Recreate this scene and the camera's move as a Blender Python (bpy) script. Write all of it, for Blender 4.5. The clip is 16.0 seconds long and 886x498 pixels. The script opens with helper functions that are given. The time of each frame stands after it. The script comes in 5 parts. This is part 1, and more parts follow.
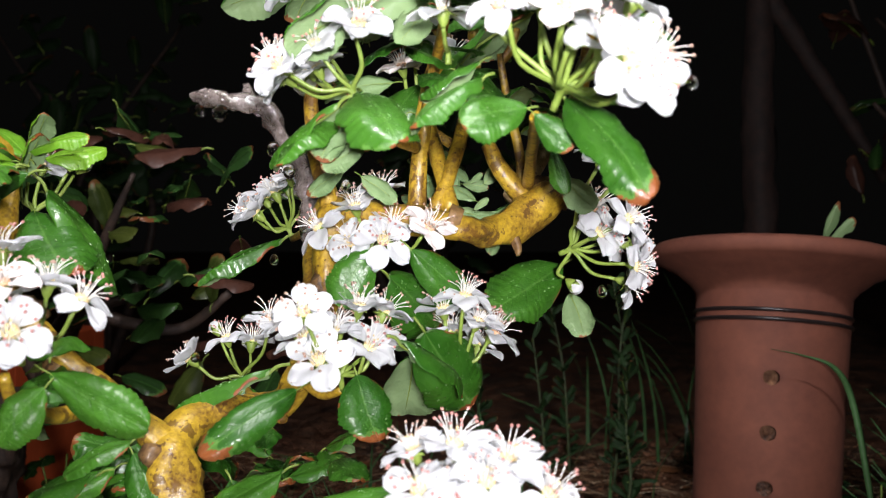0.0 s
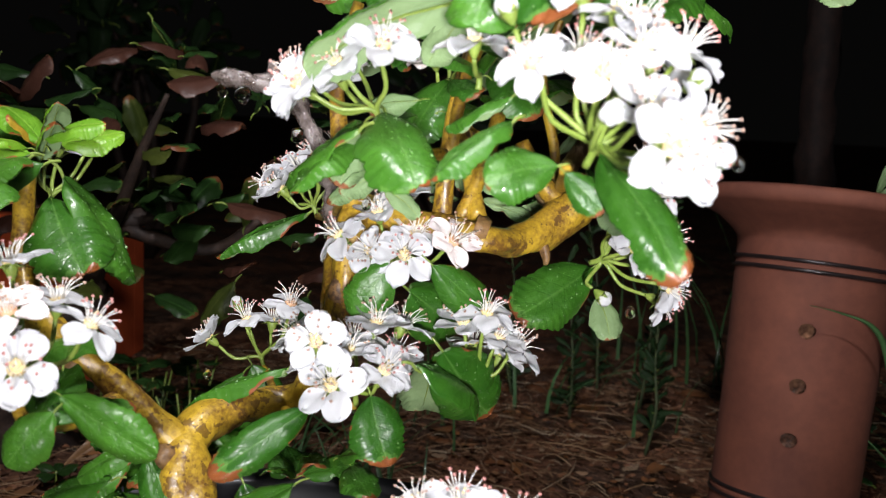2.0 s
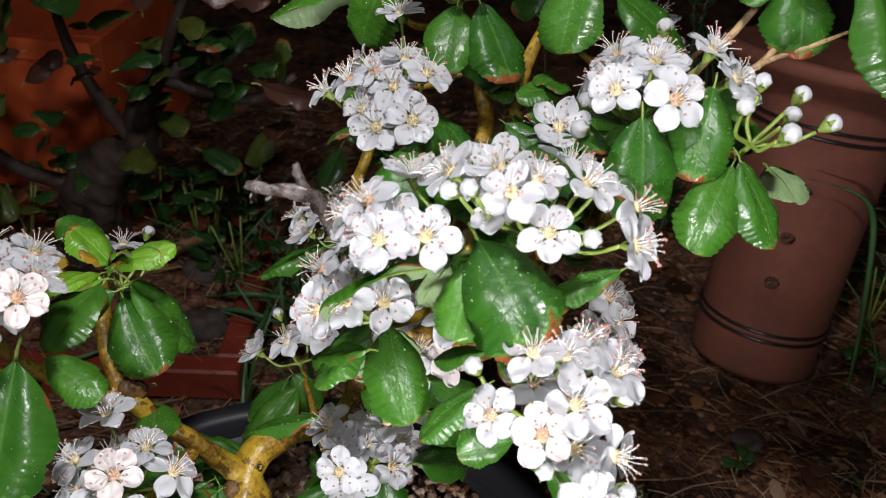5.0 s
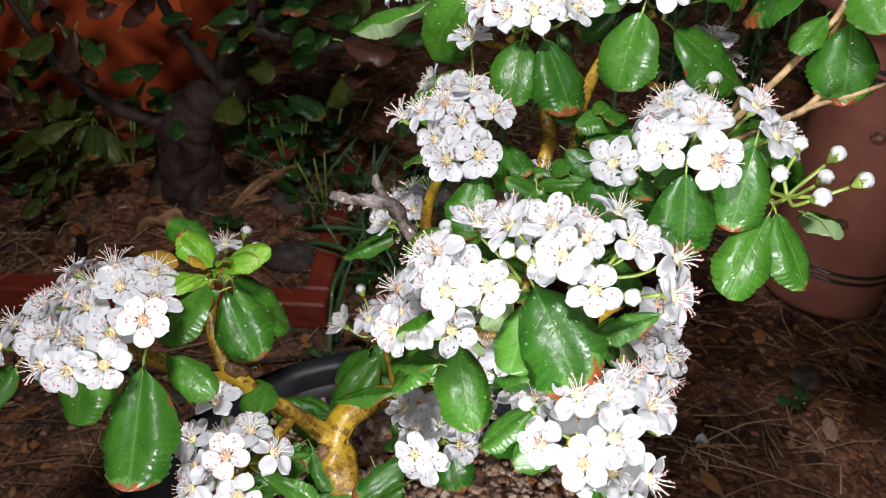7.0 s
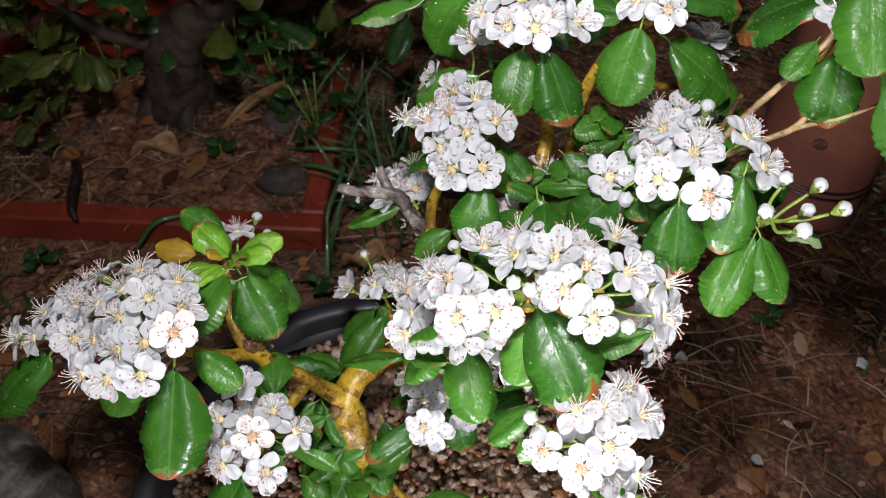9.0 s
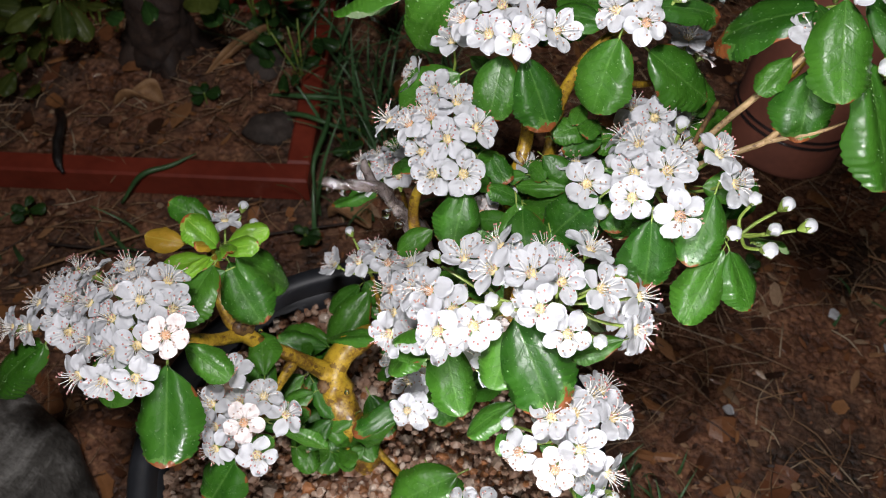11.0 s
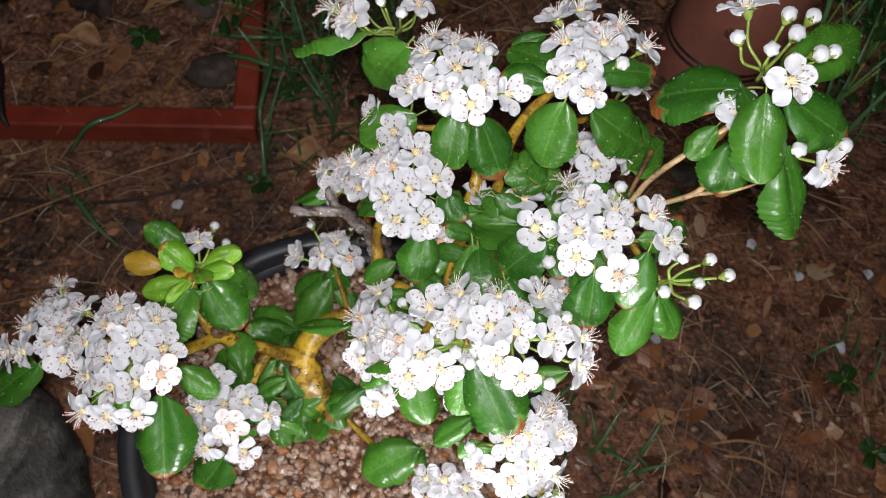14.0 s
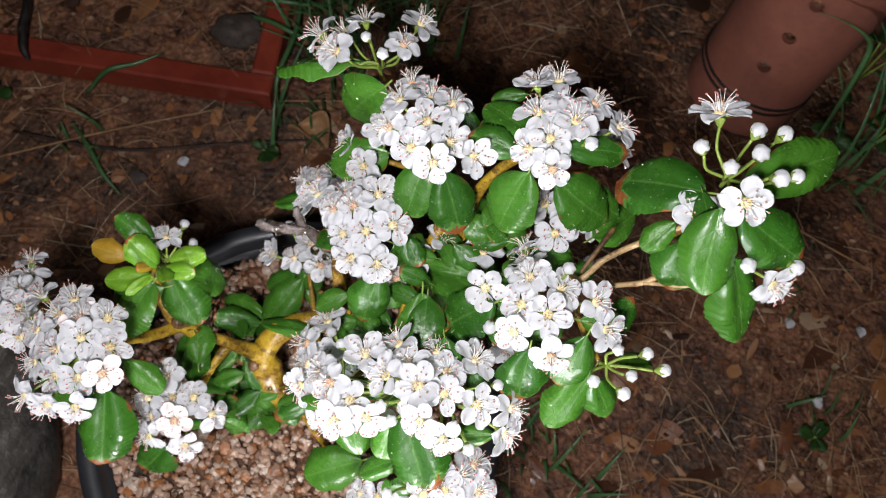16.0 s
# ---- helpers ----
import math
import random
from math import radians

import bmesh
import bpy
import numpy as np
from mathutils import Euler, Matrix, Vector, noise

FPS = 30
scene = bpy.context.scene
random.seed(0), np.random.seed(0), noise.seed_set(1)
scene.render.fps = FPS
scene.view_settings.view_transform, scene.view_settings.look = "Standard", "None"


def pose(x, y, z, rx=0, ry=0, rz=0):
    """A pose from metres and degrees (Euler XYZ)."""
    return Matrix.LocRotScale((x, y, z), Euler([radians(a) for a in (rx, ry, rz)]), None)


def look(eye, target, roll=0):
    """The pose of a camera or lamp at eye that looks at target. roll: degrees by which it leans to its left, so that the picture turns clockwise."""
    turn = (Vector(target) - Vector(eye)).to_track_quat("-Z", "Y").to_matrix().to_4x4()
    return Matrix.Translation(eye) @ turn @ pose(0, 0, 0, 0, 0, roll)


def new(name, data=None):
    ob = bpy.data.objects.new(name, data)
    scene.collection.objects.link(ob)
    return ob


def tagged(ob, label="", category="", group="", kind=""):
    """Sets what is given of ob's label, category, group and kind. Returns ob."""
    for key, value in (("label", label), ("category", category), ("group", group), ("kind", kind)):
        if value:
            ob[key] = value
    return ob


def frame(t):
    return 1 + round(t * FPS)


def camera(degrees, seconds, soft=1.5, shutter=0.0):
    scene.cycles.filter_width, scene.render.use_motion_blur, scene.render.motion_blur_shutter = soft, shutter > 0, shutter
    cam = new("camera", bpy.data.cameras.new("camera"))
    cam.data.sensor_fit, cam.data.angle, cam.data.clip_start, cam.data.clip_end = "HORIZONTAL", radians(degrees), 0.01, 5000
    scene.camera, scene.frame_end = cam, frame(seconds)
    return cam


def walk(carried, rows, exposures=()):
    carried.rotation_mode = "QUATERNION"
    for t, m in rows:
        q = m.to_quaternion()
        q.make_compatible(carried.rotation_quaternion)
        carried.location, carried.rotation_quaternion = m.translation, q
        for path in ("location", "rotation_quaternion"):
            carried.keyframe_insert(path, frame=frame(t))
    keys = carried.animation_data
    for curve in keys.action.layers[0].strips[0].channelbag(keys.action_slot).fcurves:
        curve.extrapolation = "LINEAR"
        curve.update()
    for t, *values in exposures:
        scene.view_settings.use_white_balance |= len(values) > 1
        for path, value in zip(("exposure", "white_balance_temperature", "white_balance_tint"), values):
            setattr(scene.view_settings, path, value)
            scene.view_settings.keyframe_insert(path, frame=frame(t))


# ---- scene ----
import itertools

cam = camera(51.8, 16.0, soft=1.0)
METRES, EYE, TILT, LEAN, TURN = 0.42, 0.18, 0.0, 0.0, 0.0
ROWS = [
    (0.0, 0.0, 0.0, 0.0, 0.0, 0.0, -0.0),
    (0.5, 0.0169, -0.0058, 0.0239, 1.48, -0.8, -0.72),
    (1.0, 0.0174, -0.0058, 0.0258, 2.82, -1.5, -1.24),
    (1.5, 0.0127, 0.0065, 0.046, 3.3, -2.87, -2.17),
    (2.0, 0.0078, 0.0242, 0.0711, 2.88, -7.91, -2.73),
    (2.5, 0.0012, 0.023, 0.137, 2.48, -14.04, -3.3),
    (3.0, -0.0085, 0.0066, 0.204, 1.93, -18.71, -4.32),
    (3.5, 0.0026, 0.0207, 0.2344, 2.1, -22.35, -4.43),
    (4.0, 0.0065, 0.0229, 0.3039, 2.64, -26.4, -4.35),
    (4.5, 0.013, 0.0278, 0.3419, 4.11, -29.16, -3.7),
    (7.0, 0.0238, 0.03, 0.4816, 10.26, -39.36, -0.28),
    (7.5, 0.0222, 0.0438, 0.5052, 10.01, -42.04, -0.63),
    (8.0, 0.0098, 0.0531, 0.5465, 9.65, -44.72, -0.77),
    (8.5, 0.0054, 0.0636, 0.5742, 9.32, -47.19, -0.67),
    (9.0, -0.0013, 0.0687, 0.5817, 8.75, -48.67, -0.55),
    (11.5, -0.0049, 0.1294, 0.6715, 7.97, -56.71, -1.47),
    (12.0, -0.0237, 0.1479, 0.7116, 7.14, -58.76, -1.87),
    (12.5, -0.0175, 0.1517, 0.746, 6.46, -60.24, -2.34),
    (13.0, -0.0245, 0.1691, 0.7583, 5.82, -61.9, -2.88),
    (13.5, -0.0437, 0.1827, 0.7668, 5.06, -63.23, -3.25),
    (14.0, -0.0404, 0.1941, 0.7699, 4.66, -64.46, -3.92),
    (14.5, -0.0304, 0.2207, 0.767, 5.76, -65.28, -4.45),
    (15.0, -0.0198, 0.239, 0.7749, 9.03, -66.51, -5.0),
    (15.5, -0.0131, 0.2612, 0.7832, 11.51, -67.84, -4.83),
    (16.0, 0.01, 0.2808, 0.8093, 13.45, -69.14, -4.96),
]
cam.data.dof.use_dof, cam.data.dof.focus_distance, cam.data.dof.aperture_fstop = True, 0.255, 34.0
walk(cam, [(t, pose(0, 0, EYE, TILT, LEAN, TURN) @ pose(METRES * x, METRES * y, METRES * z, 90 + pitch, roll, yaw)) for t, x, y, z, yaw, pitch, roll in ROWS],
     exposures=[(0.0, -0.54), (0.5, -0.62), (1.5, -0.64), (2.5, -0.7), (3.0, -1.02), (4.5, -1.32), (7.0, -0.78), (9.0, -0.94), (12.0, -1.04), (13.0, -0.9), (14.0, -0.88), (16.0, -0.75)])

# ---- night world and the torch ----
world = bpy.data.worlds.new("night")
scene.world = world
world.use_nodes = True
world.node_tree.nodes["Background"].inputs["Color"].default_value = (0.50, 0.48, 0.46, 1)
world.node_tree.nodes["Background"].inputs["Strength"].default_value = 0.006


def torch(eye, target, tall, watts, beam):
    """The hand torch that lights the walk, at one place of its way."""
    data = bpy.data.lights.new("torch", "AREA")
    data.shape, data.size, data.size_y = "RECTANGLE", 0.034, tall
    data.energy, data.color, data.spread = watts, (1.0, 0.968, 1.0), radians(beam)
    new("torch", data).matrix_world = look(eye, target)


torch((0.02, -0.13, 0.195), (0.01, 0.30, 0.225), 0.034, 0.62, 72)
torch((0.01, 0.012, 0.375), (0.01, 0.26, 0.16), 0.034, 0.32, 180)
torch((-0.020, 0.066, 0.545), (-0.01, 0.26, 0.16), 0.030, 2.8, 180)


# ---- materials ----
def material(name):
    m = bpy.data.materials.new(name)
    m.use_nodes = True
    return m, m.node_tree, m.node_tree.nodes["Principled BSDF"]


def node(tree, kind, **sets):
    n = tree.nodes.new(kind)
    for key, value in sets.items():
        n.inputs[key].default_value = value
    return n


def join(tree, a, b):
    tree.links.new(a, b)


def ramp(tree, factor, *stops):
    n = tree.nodes.new("ShaderNodeValToRGB")
    e = n.color_ramp.elements
    while len(e) < len(stops):
        e.new(0.5)
    for k, (at, c) in enumerate(stops):
        e[k].position, e[k].color = at, (*c, 1)
    join(tree, factor, n.inputs["Fac"])
    return n.outputs["Color"]


def maths(tree, op, a, b=None):
    n = tree.nodes.new("ShaderNodeMath")
    n.operation = op
    for k, v in enumerate((a, b)):
        if v is None:
            continue
        if isinstance(v, (int, float)):
            n.inputs[k].default_value = v
        else:
            join(tree, v, n.inputs[k])
    return n.outputs[0]


def mix(tree, factor, a, b, blend="MIX"):
    n = tree.nodes.new("ShaderNodeMix")
    n.data_type, n.blend_type = "RGBA", blend
    for key, v in ((0, factor), (6, a), (7, b)):
        if isinstance(v, (int, float)):
            n.inputs[key].default_value = v
        elif isinstance(v, tuple):
            n.inputs[key].default_value = (*v, 1)
        else:
            join(tree, v, n.inputs[key])
    return n.outputs[2]


def noise_of(tree, scale, detail=4.0, coords="Object"):
    c = tree.nodes.new("ShaderNodeTexCoord")
    n = node(tree, "ShaderNodeTexNoise", Scale=scale, Detail=detail, Roughness=0.6)
    join(tree, c.outputs[coords], n.inputs["Vector"])
    return n.outputs["Fac"]


def bump(tree, bsdf, height, strength, distance):
    n = node(tree, "ShaderNodeBump", Strength=strength, Distance=distance)
    join(tree, height, n.inputs["Height"])
    join(tree, n.outputs["Normal"], bsdf.inputs["Normal"])
    join(tree, n.outputs["Normal"], bsdf.inputs["Coat Normal"])


def plain(name, dark, light, scale, rough=0.6, coat=0.0, strength=0.4, distance=0.0005):
    """A surface of one kind, mottled at two scales."""
    m, tree, b = material(name)
    a, c = noise_of(tree, scale), noise_of(tree, scale * 7, 2)
    both = maths(tree, "ADD", maths(tree, "MULTIPLY", a, 0.7), maths(tree, "MULTIPLY", c, 0.3))
    join(tree, ramp(tree, both, (0.32, dark), (0.68, light)), b.inputs["Base Color"])
    b.inputs["Roughness"].default_value, b.inputs["Coat Weight"].default_value = rough, coat
    b.inputs["Coat Roughness"].default_value = 0.1
    bump(tree, b, both, strength, distance)
    return m


def leaf_material(name, dark, light, vein, scorch, rough, coat):
    m, tree, b = material(name)
    uv = tree.nodes.new("ShaderNodeTexCoord")
    sep = tree.nodes.new("ShaderNodeSeparateXYZ")
    join(tree, uv.outputs["UV"], sep.inputs[0])
    info = tree.nodes.new("ShaderNodeObjectInfo").outputs["Random"]
    across = maths(tree, "ABSOLUTE", maths(tree, "SUBTRACT", maths(tree, "MULTIPLY", sep.outputs["X"], 2.0), 1.0))
    along = maths(tree, "SUBTRACT", maths(tree, "MULTIPLY", sep.outputs["Y"], 6.0), maths(tree, "MULTIPLY", across, 1.5))
    side = maths(tree, "ABSOLUTE", maths(tree, "SUBTRACT", maths(tree, "FRACT", along), 0.5))
    # side veins fade towards the margin; the midrib runs the whole length
    lines = maths(tree, "MULTIPLY", ramp(tree, side, (0.0, (1, 1, 1)), (0.09, (0, 0, 0))), maths(tree, "SUBTRACT", 1.0, maths(tree, "MULTIPLY", across, 0.8)))
    mid = ramp(tree, across, (0.0, (1, 1, 1)), (0.07, (0, 0, 0)))
    veins = maths(tree, "MAXIMUM", lines, mid)
    net = tree.nodes.new("ShaderNodeTexVoronoi")
    net.feature = "DISTANCE_TO_EDGE"
    net.inputs["Scale"].default_value = 17.0
    join(tree, uv.outputs["Object"], net.inputs["Vector"])
    mesh_veins = ramp(tree, net.outputs["Distance"], (0.0, (0, 0, 0)), (0.16, (1, 1, 1)))
    patch, wet = noise_of(tree, 1.8, 3), noise_of(tree, 2.6, 3)
    green = ramp(tree, maths(tree, "ADD", maths(tree, "MULTIPLY", patch, 0.65), maths(tree, "MULTIPLY", info, 0.35)), (0.3, dark), (0.75, light))
    green = mix(tree, maths(tree, "MULTIPLY", noise_of(tree, 16.0, 4), 0.5), green, dark)
    # shade in the side-vein grooves, painted with the dark tone
    green = mix(tree, maths(tree, "MULTIPLY", lines, 0.45), green, dark)
    green = mix(tree, maths(tree, "MULTIPLY", mid, 0.28), green, vein)
    # scorched tips and a thin brown margin, on some leaves only
    edge = maths(tree, "ADD", maths(tree, "ADD", sep.outputs["Y"], maths(tree, "MULTIPLY", across, 0.06)), maths(tree, "MULTIPLY", maths(tree, "SUBTRACT", noise_of(tree, 3.6, 5), 0.5), 0.62))
    burn = maths(tree, "GREATER_THAN", edge, maths(tree, "ADD", 0.91, maths(tree, "MULTIPLY", info, 0.22)))
    pale = maths(tree, "GREATER_THAN", edge, maths(tree, "ADD", 0.86, maths(tree, "MULTIPLY", info, 0.22)))
    rim = maths(tree, "MULTIPLY", maths(tree, "GREATER_THAN", across, 0.93), maths(tree, "GREATER_THAN", noise_of(tree, 2.2, 2), 0.57))
    green = mix(tree, maths(tree, "MULTIPLY", pale, 0.35), green, vein)
    green = mix(tree, maths(tree, "MAXIMUM", burn, rim), green, mix(tree, noise_of(tree, 9.0, 3), scorch, (0.10, 0.035, 0.012)))
    join(tree, green, b.inputs["Base Color"])
    b.inputs["Roughness"].default_value = rough
    b.inputs["Specular IOR Level"].default_value = 0.15
    b.inputs["Coat Weight"].default_value = coat
    join(tree, ramp(tree, wet, (0.38, (0.13, 0.13, 0.13)), (0.62, (0.40, 0.40, 0.40))), b.inputs["Coat Roughness"])
    height = maths(tree, "SUBTRACT", maths(tree, "ADD", maths(tree, "MULTIPLY", noise_of(tree, 5.0, 2), 0.8), maths(tree, "ADD", maths(tree, "MULTIPLY", mesh_veins, 0.025), maths(tree, "MULTIPLY", noise_of(tree, 15.0, 3), 0.40))), maths(tree, "MULTIPLY", veins, 0.10))
    bump(tree, b, height, 0.65, 0.0005)
    return m


def petal_material():
    m, tree, b = material("petal")
    uv = tree.nodes.new("ShaderNodeTexCoord")
    wave = node(tree, "ShaderNodeTexWave", Scale=5.0, Distortion=2.0, Detail=2.0)
    join(tree, uv.outputs["UV"], wave.inputs["Vector"])
    spots = noise_of(tree, 500, 3)
    join(tree, ramp(tree, spots, (0.25, (0.675, 0.685, 0.71)), (0.6, (0.742, 0.752, 0.775))), b.inputs["Base Color"])
    b.inputs["Roughness"].default_value = 0.6
    b.inputs["Specular IOR Level"].default_value = 0.3
    bump(tree, b, maths(tree, "ADD", wave.outputs["Fac"], noise_of(tree, 900, 3)), 0.25, 0.0003)
    thin = node(tree, "ShaderNodeBsdfTranslucent", Color=(0.875, 0.885, 0.90, 1))
    both = node(tree, "ShaderNodeMixShader", Fac=0.42)
    join(tree, b.outputs[0], both.inputs[1])
    join(tree, thin.outputs[0], both.inputs[2])
    join(tree, both.outputs[0], tree.nodes["Material Output"].inputs["Surface"])
    return m


def bark_material(name, dark, light, scar, rough, coat):
    m, tree, b = material(name)
    big, fine = noise_of(tree, 90, 4), noise_of(tree, 420, 3)
    base = ramp(tree, maths(tree, "ADD", maths(tree, "MULTIPLY", big, 0.6), maths(tree, "MULTIPLY", noise_of(tree, 900, 3), 0.4)), (0.40, dark), (0.60, light))
    c = tree.nodes.new("ShaderNodeTexCoord")
    cells = node(tree, "ShaderNodeTexVoronoi", Scale=520.0)
    join(tree, c.outputs["Object"], cells.inputs["Vector"])
    pits = maths(tree, "LESS_THAN", maths(tree, "ADD", cells.outputs["Distance"], maths(tree, "MULTIPLY", big, 0.45)), 0.385)
    blot = maths(tree, "GREATER_THAN", maths(tree, "ADD", maths(tree, "MULTIPLY", fine, 0.5), maths(tree, "MULTIPLY", noise_of(tree, 150, 2), 0.5)), 0.575)
    base = mix(tree, maths(tree, "MULTIPLY", maths(tree, "MAXIMUM", pits, blot), 0.75), base, scar)
    join(tree, base, b.inputs["Base Color"])
    b.inputs["Roughness"].default_value, b.inputs["Coat Weight"].default_value = rough, coat
    b.inputs["Coat Roughness"].default_value = 0.15
    bump(tree, b, maths(tree, "SUBTRACT", fine, maths(tree, "MULTIPLY", pits, 0.5)), 0.5, 0.0007)
    return m


def water_material():
    m, _, b = material("water")
    b.inputs["Transmission Weight"].default_value, b.inputs["IOR"].default_value = 1.0, 1.33
    b.inputs["Roughness"].default_value = 0.0
    b.inputs["Base Color"].default_value = (1, 1, 1, 1)
    return m


def stone_material():
    """Wet dark stone with pale streaks running down it and rough specks."""
    m, tree, b = material("grey_stone")
    c = tree.nodes.new("ShaderNodeTexCoord")
    place = tree.nodes.new("ShaderNodeMapping")
    place.inputs["Scale"].default_value = (70, 22, 16)
    join(tree, c.outputs["Object"], place.inputs["Vector"])
    streak = node(tree, "ShaderNodeTexNoise", Scale=1.0, Detail=6.0, Roughness=0.65, Distortion=0.8)
    join(tree, place.outputs["Vector"], streak.inputs["Vector"])
    fine, big = noise_of(tree, 300, 4), noise_of(tree, 18, 4)
    both = maths(tree, "ADD", maths(tree, "MULTIPLY", streak.outputs["Fac"], 0.55), maths(tree, "ADD", maths(tree, "MULTIPLY", big, 0.3), maths(tree, "MULTIPLY", fine, 0.15)))
    join(tree, ramp(tree, both, (0.38, (0.020, 0.018, 0.015)), (0.51, (0.085, 0.079, 0.070)), (0.62, (0.26, 0.25, 0.23))), b.inputs["Base Color"])
    b.inputs["Roughness"].default_value, b.inputs["Coat Weight"].default_value = 0.55, 0.15
    bump(tree, b, maths(tree, "ADD", both, maths(tree, "MULTIPLY", fine, 0.3)), 0.8, 0.003)
    return m


def soil_material():
    """Damp red-brown earth: dark wet patches, ochre patches, fibres and crumbs."""
    m, tree, b = material("soil")
    patch, mid, fine = noise_of(tree, 14, 4), noise_of(tree, 70, 5), noise_of(tree, 420, 4)
    c = tree.nodes.new("ShaderNodeTexCoord")
    cells = node(tree, "ShaderNodeTexVoronoi", Scale=230.0)
    join(tree, c.outputs["Object"], cells.inputs["Vector"])
    both = maths(tree, "ADD", maths(tree, "MULTIPLY", mid, 0.55), maths(tree, "MULTIPLY", fine, 0.45))
    red = ramp(tree, both, (0.36, (0.036, 0.015, 0.009)), (0.50, (0.22, 0.092, 0.046)), (0.66, (0.50, 0.25, 0.13)))
    wet = ramp(tree, both, (0.38, (0.014, 0.010, 0.007)), (0.56, (0.13, 0.068, 0.040)), (0.70, (0.27, 0.17, 0.11)))
    tone = mix(tree, ramp(tree, patch, (0.40, (0, 0, 0)), (0.56, (1, 1, 1))), wet, red)
    crumb = ramp(tree, cells.outputs["Distance"], (0.1, (1, 1, 1)), (0.75, (0.45, 0.42, 0.40)))
    join(tree, mix(tree, 0.7, tone, crumb, "MULTIPLY"), b.inputs["Base Color"])
    join(tree, ramp(tree, mid, (0.35, (0.35, 0.35, 0.35)), (0.6, (0.85, 0.85, 0.85))), b.inputs["Roughness"])
    bump(tree, b, maths(tree, "SUBTRACT", both, maths(tree, "MULTIPLY", cells.outputs["Distance"], 0.4)), 0.9, 0.004)
    return m


LEAF_TOP = leaf_material("leaf_top", (0.016, 0.072, 0.006), (0.066, 0.195, 0.018), (0.13, 0.27, 0.06), (0.27, 0.080, 0.022), 0.45, 0.48)
LEAF_BACK = leaf_material("leaf_back", (0.14, 0.22, 0.095), (0.23, 0.32, 0.155), (0.30, 0.42, 0.22), (0.26, 0.10, 0.04), 0.6, 0.1)
# opaque beads; the light a drop gathers is painted as paler green
LEAF_BEAD = plain("water_bead_painted_bright", (0.12, 0.24, 0.08), (0.20, 0.34, 0.14), 300, 0.12, 1.0, 0.0)
LEAF_BEAD.node_tree.nodes["Principled BSDF"].inputs["Specular IOR Level"].default_value = 1.0
LEAF_BEAD.node_tree.nodes["Principled BSDF"].inputs["Coat Roughness"].default_value = 0.16
LEAF_YOUNG = leaf_material("leaf_young", (0.07, 0.20, 0.012), (0.18, 0.34, 0.025), (0.35, 0.50, 0.10), (0.42, 0.12, 0.03), 0.35, 0.4)
LEAF_AMBER = leaf_material("leaf_amber", (0.24, 0.17, 0.015), (0.46, 0.24, 0.03), (0.5, 0.45, 0.1), (0.42, 0.10, 0.03), 0.35, 0.4)
# far, olive and russet leaves are coloured darker to offset the fixed torches' spill
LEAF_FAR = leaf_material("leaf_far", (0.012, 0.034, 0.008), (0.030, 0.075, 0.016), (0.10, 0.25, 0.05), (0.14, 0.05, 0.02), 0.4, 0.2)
# darker leaf copy: the night's dimness is put into the colour
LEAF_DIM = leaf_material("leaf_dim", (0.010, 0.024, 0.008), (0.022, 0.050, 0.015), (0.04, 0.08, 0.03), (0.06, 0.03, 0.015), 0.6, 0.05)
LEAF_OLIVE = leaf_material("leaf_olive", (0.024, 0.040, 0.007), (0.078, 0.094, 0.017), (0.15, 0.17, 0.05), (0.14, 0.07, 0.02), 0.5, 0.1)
LEAF_RUSSET = leaf_material("leaf_russet", (0.040, 0.016, 0.011), (0.082, 0.035, 0.023), (0.16, 0.08, 0.05), (0.08, 0.03, 0.02), 0.45, 0.2)
PETAL = petal_material()
PETAL_OLD = plain("spent_petal", (0.66, 0.56, 0.53), (0.75, 0.72, 0.71), 700, 0.6)
CENTRE = plain("flower_centre", (0.64, 0.48, 0.20), (0.82, 0.68, 0.38), 900, 0.5)
CENTRE_OLD = plain("flower_centre_old", (0.54, 0.28, 0.14), (0.70, 0.44, 0.27), 900, 0.5)
FILAMENT = plain("filament", (0.78, 0.76, 0.71), (0.87, 0.85, 0.81), 600, 0.5, 0.0, 0.0)
ANTHER_PINK = plain("anther_pink", (0.43, 0.17, 0.15), (0.62, 0.31, 0.28), 900, 0.6)
ANTHER_TAN = plain("anther_tan", (0.35, 0.21, 0.16), (0.54, 0.37, 0.29), 900, 0.6)
STALK = plain("stalk", (0.13, 0.205, 0.028), (0.25, 0.33, 0.065), 300, 0.45, 0.2)
BARK = bark_material("yellow_bark", (0.13, 0.062, 0.010), (0.46, 0.30, 0.024), (0.070, 0.028, 0.010), 0.42, 0.22)
SCAR = bark_material("scarred_bark", (0.06, 0.028, 0.012), (0.20, 0.11, 0.035), (0.03, 0.014, 0.008), 0.6, 0.15)
TWIG = bark_material("tan_bark", (0.24, 0.15, 0.065), (0.42, 0.29, 0.14), (0.11, 0.06, 0.03), 0.6, 0.1)
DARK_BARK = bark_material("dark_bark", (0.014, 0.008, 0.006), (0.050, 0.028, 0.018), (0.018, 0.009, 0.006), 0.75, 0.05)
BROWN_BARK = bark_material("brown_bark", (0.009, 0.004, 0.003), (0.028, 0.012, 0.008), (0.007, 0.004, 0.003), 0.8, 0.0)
WATER = water_material()
WRAPPED = plain("wrapped_wood", (0.05, 0.028, 0.020), (0.28, 0.24, 0.225), 260, 0.12, 1.0, 0.5, 0.0014)
WRAPPED.node_tree.nodes["Principled BSDF"].inputs["Transmission Weight"].default_value = 0.35
WRAPPED.node_tree.nodes["Principled BSDF"].inputs["Coat Roughness"].default_value = 0.05
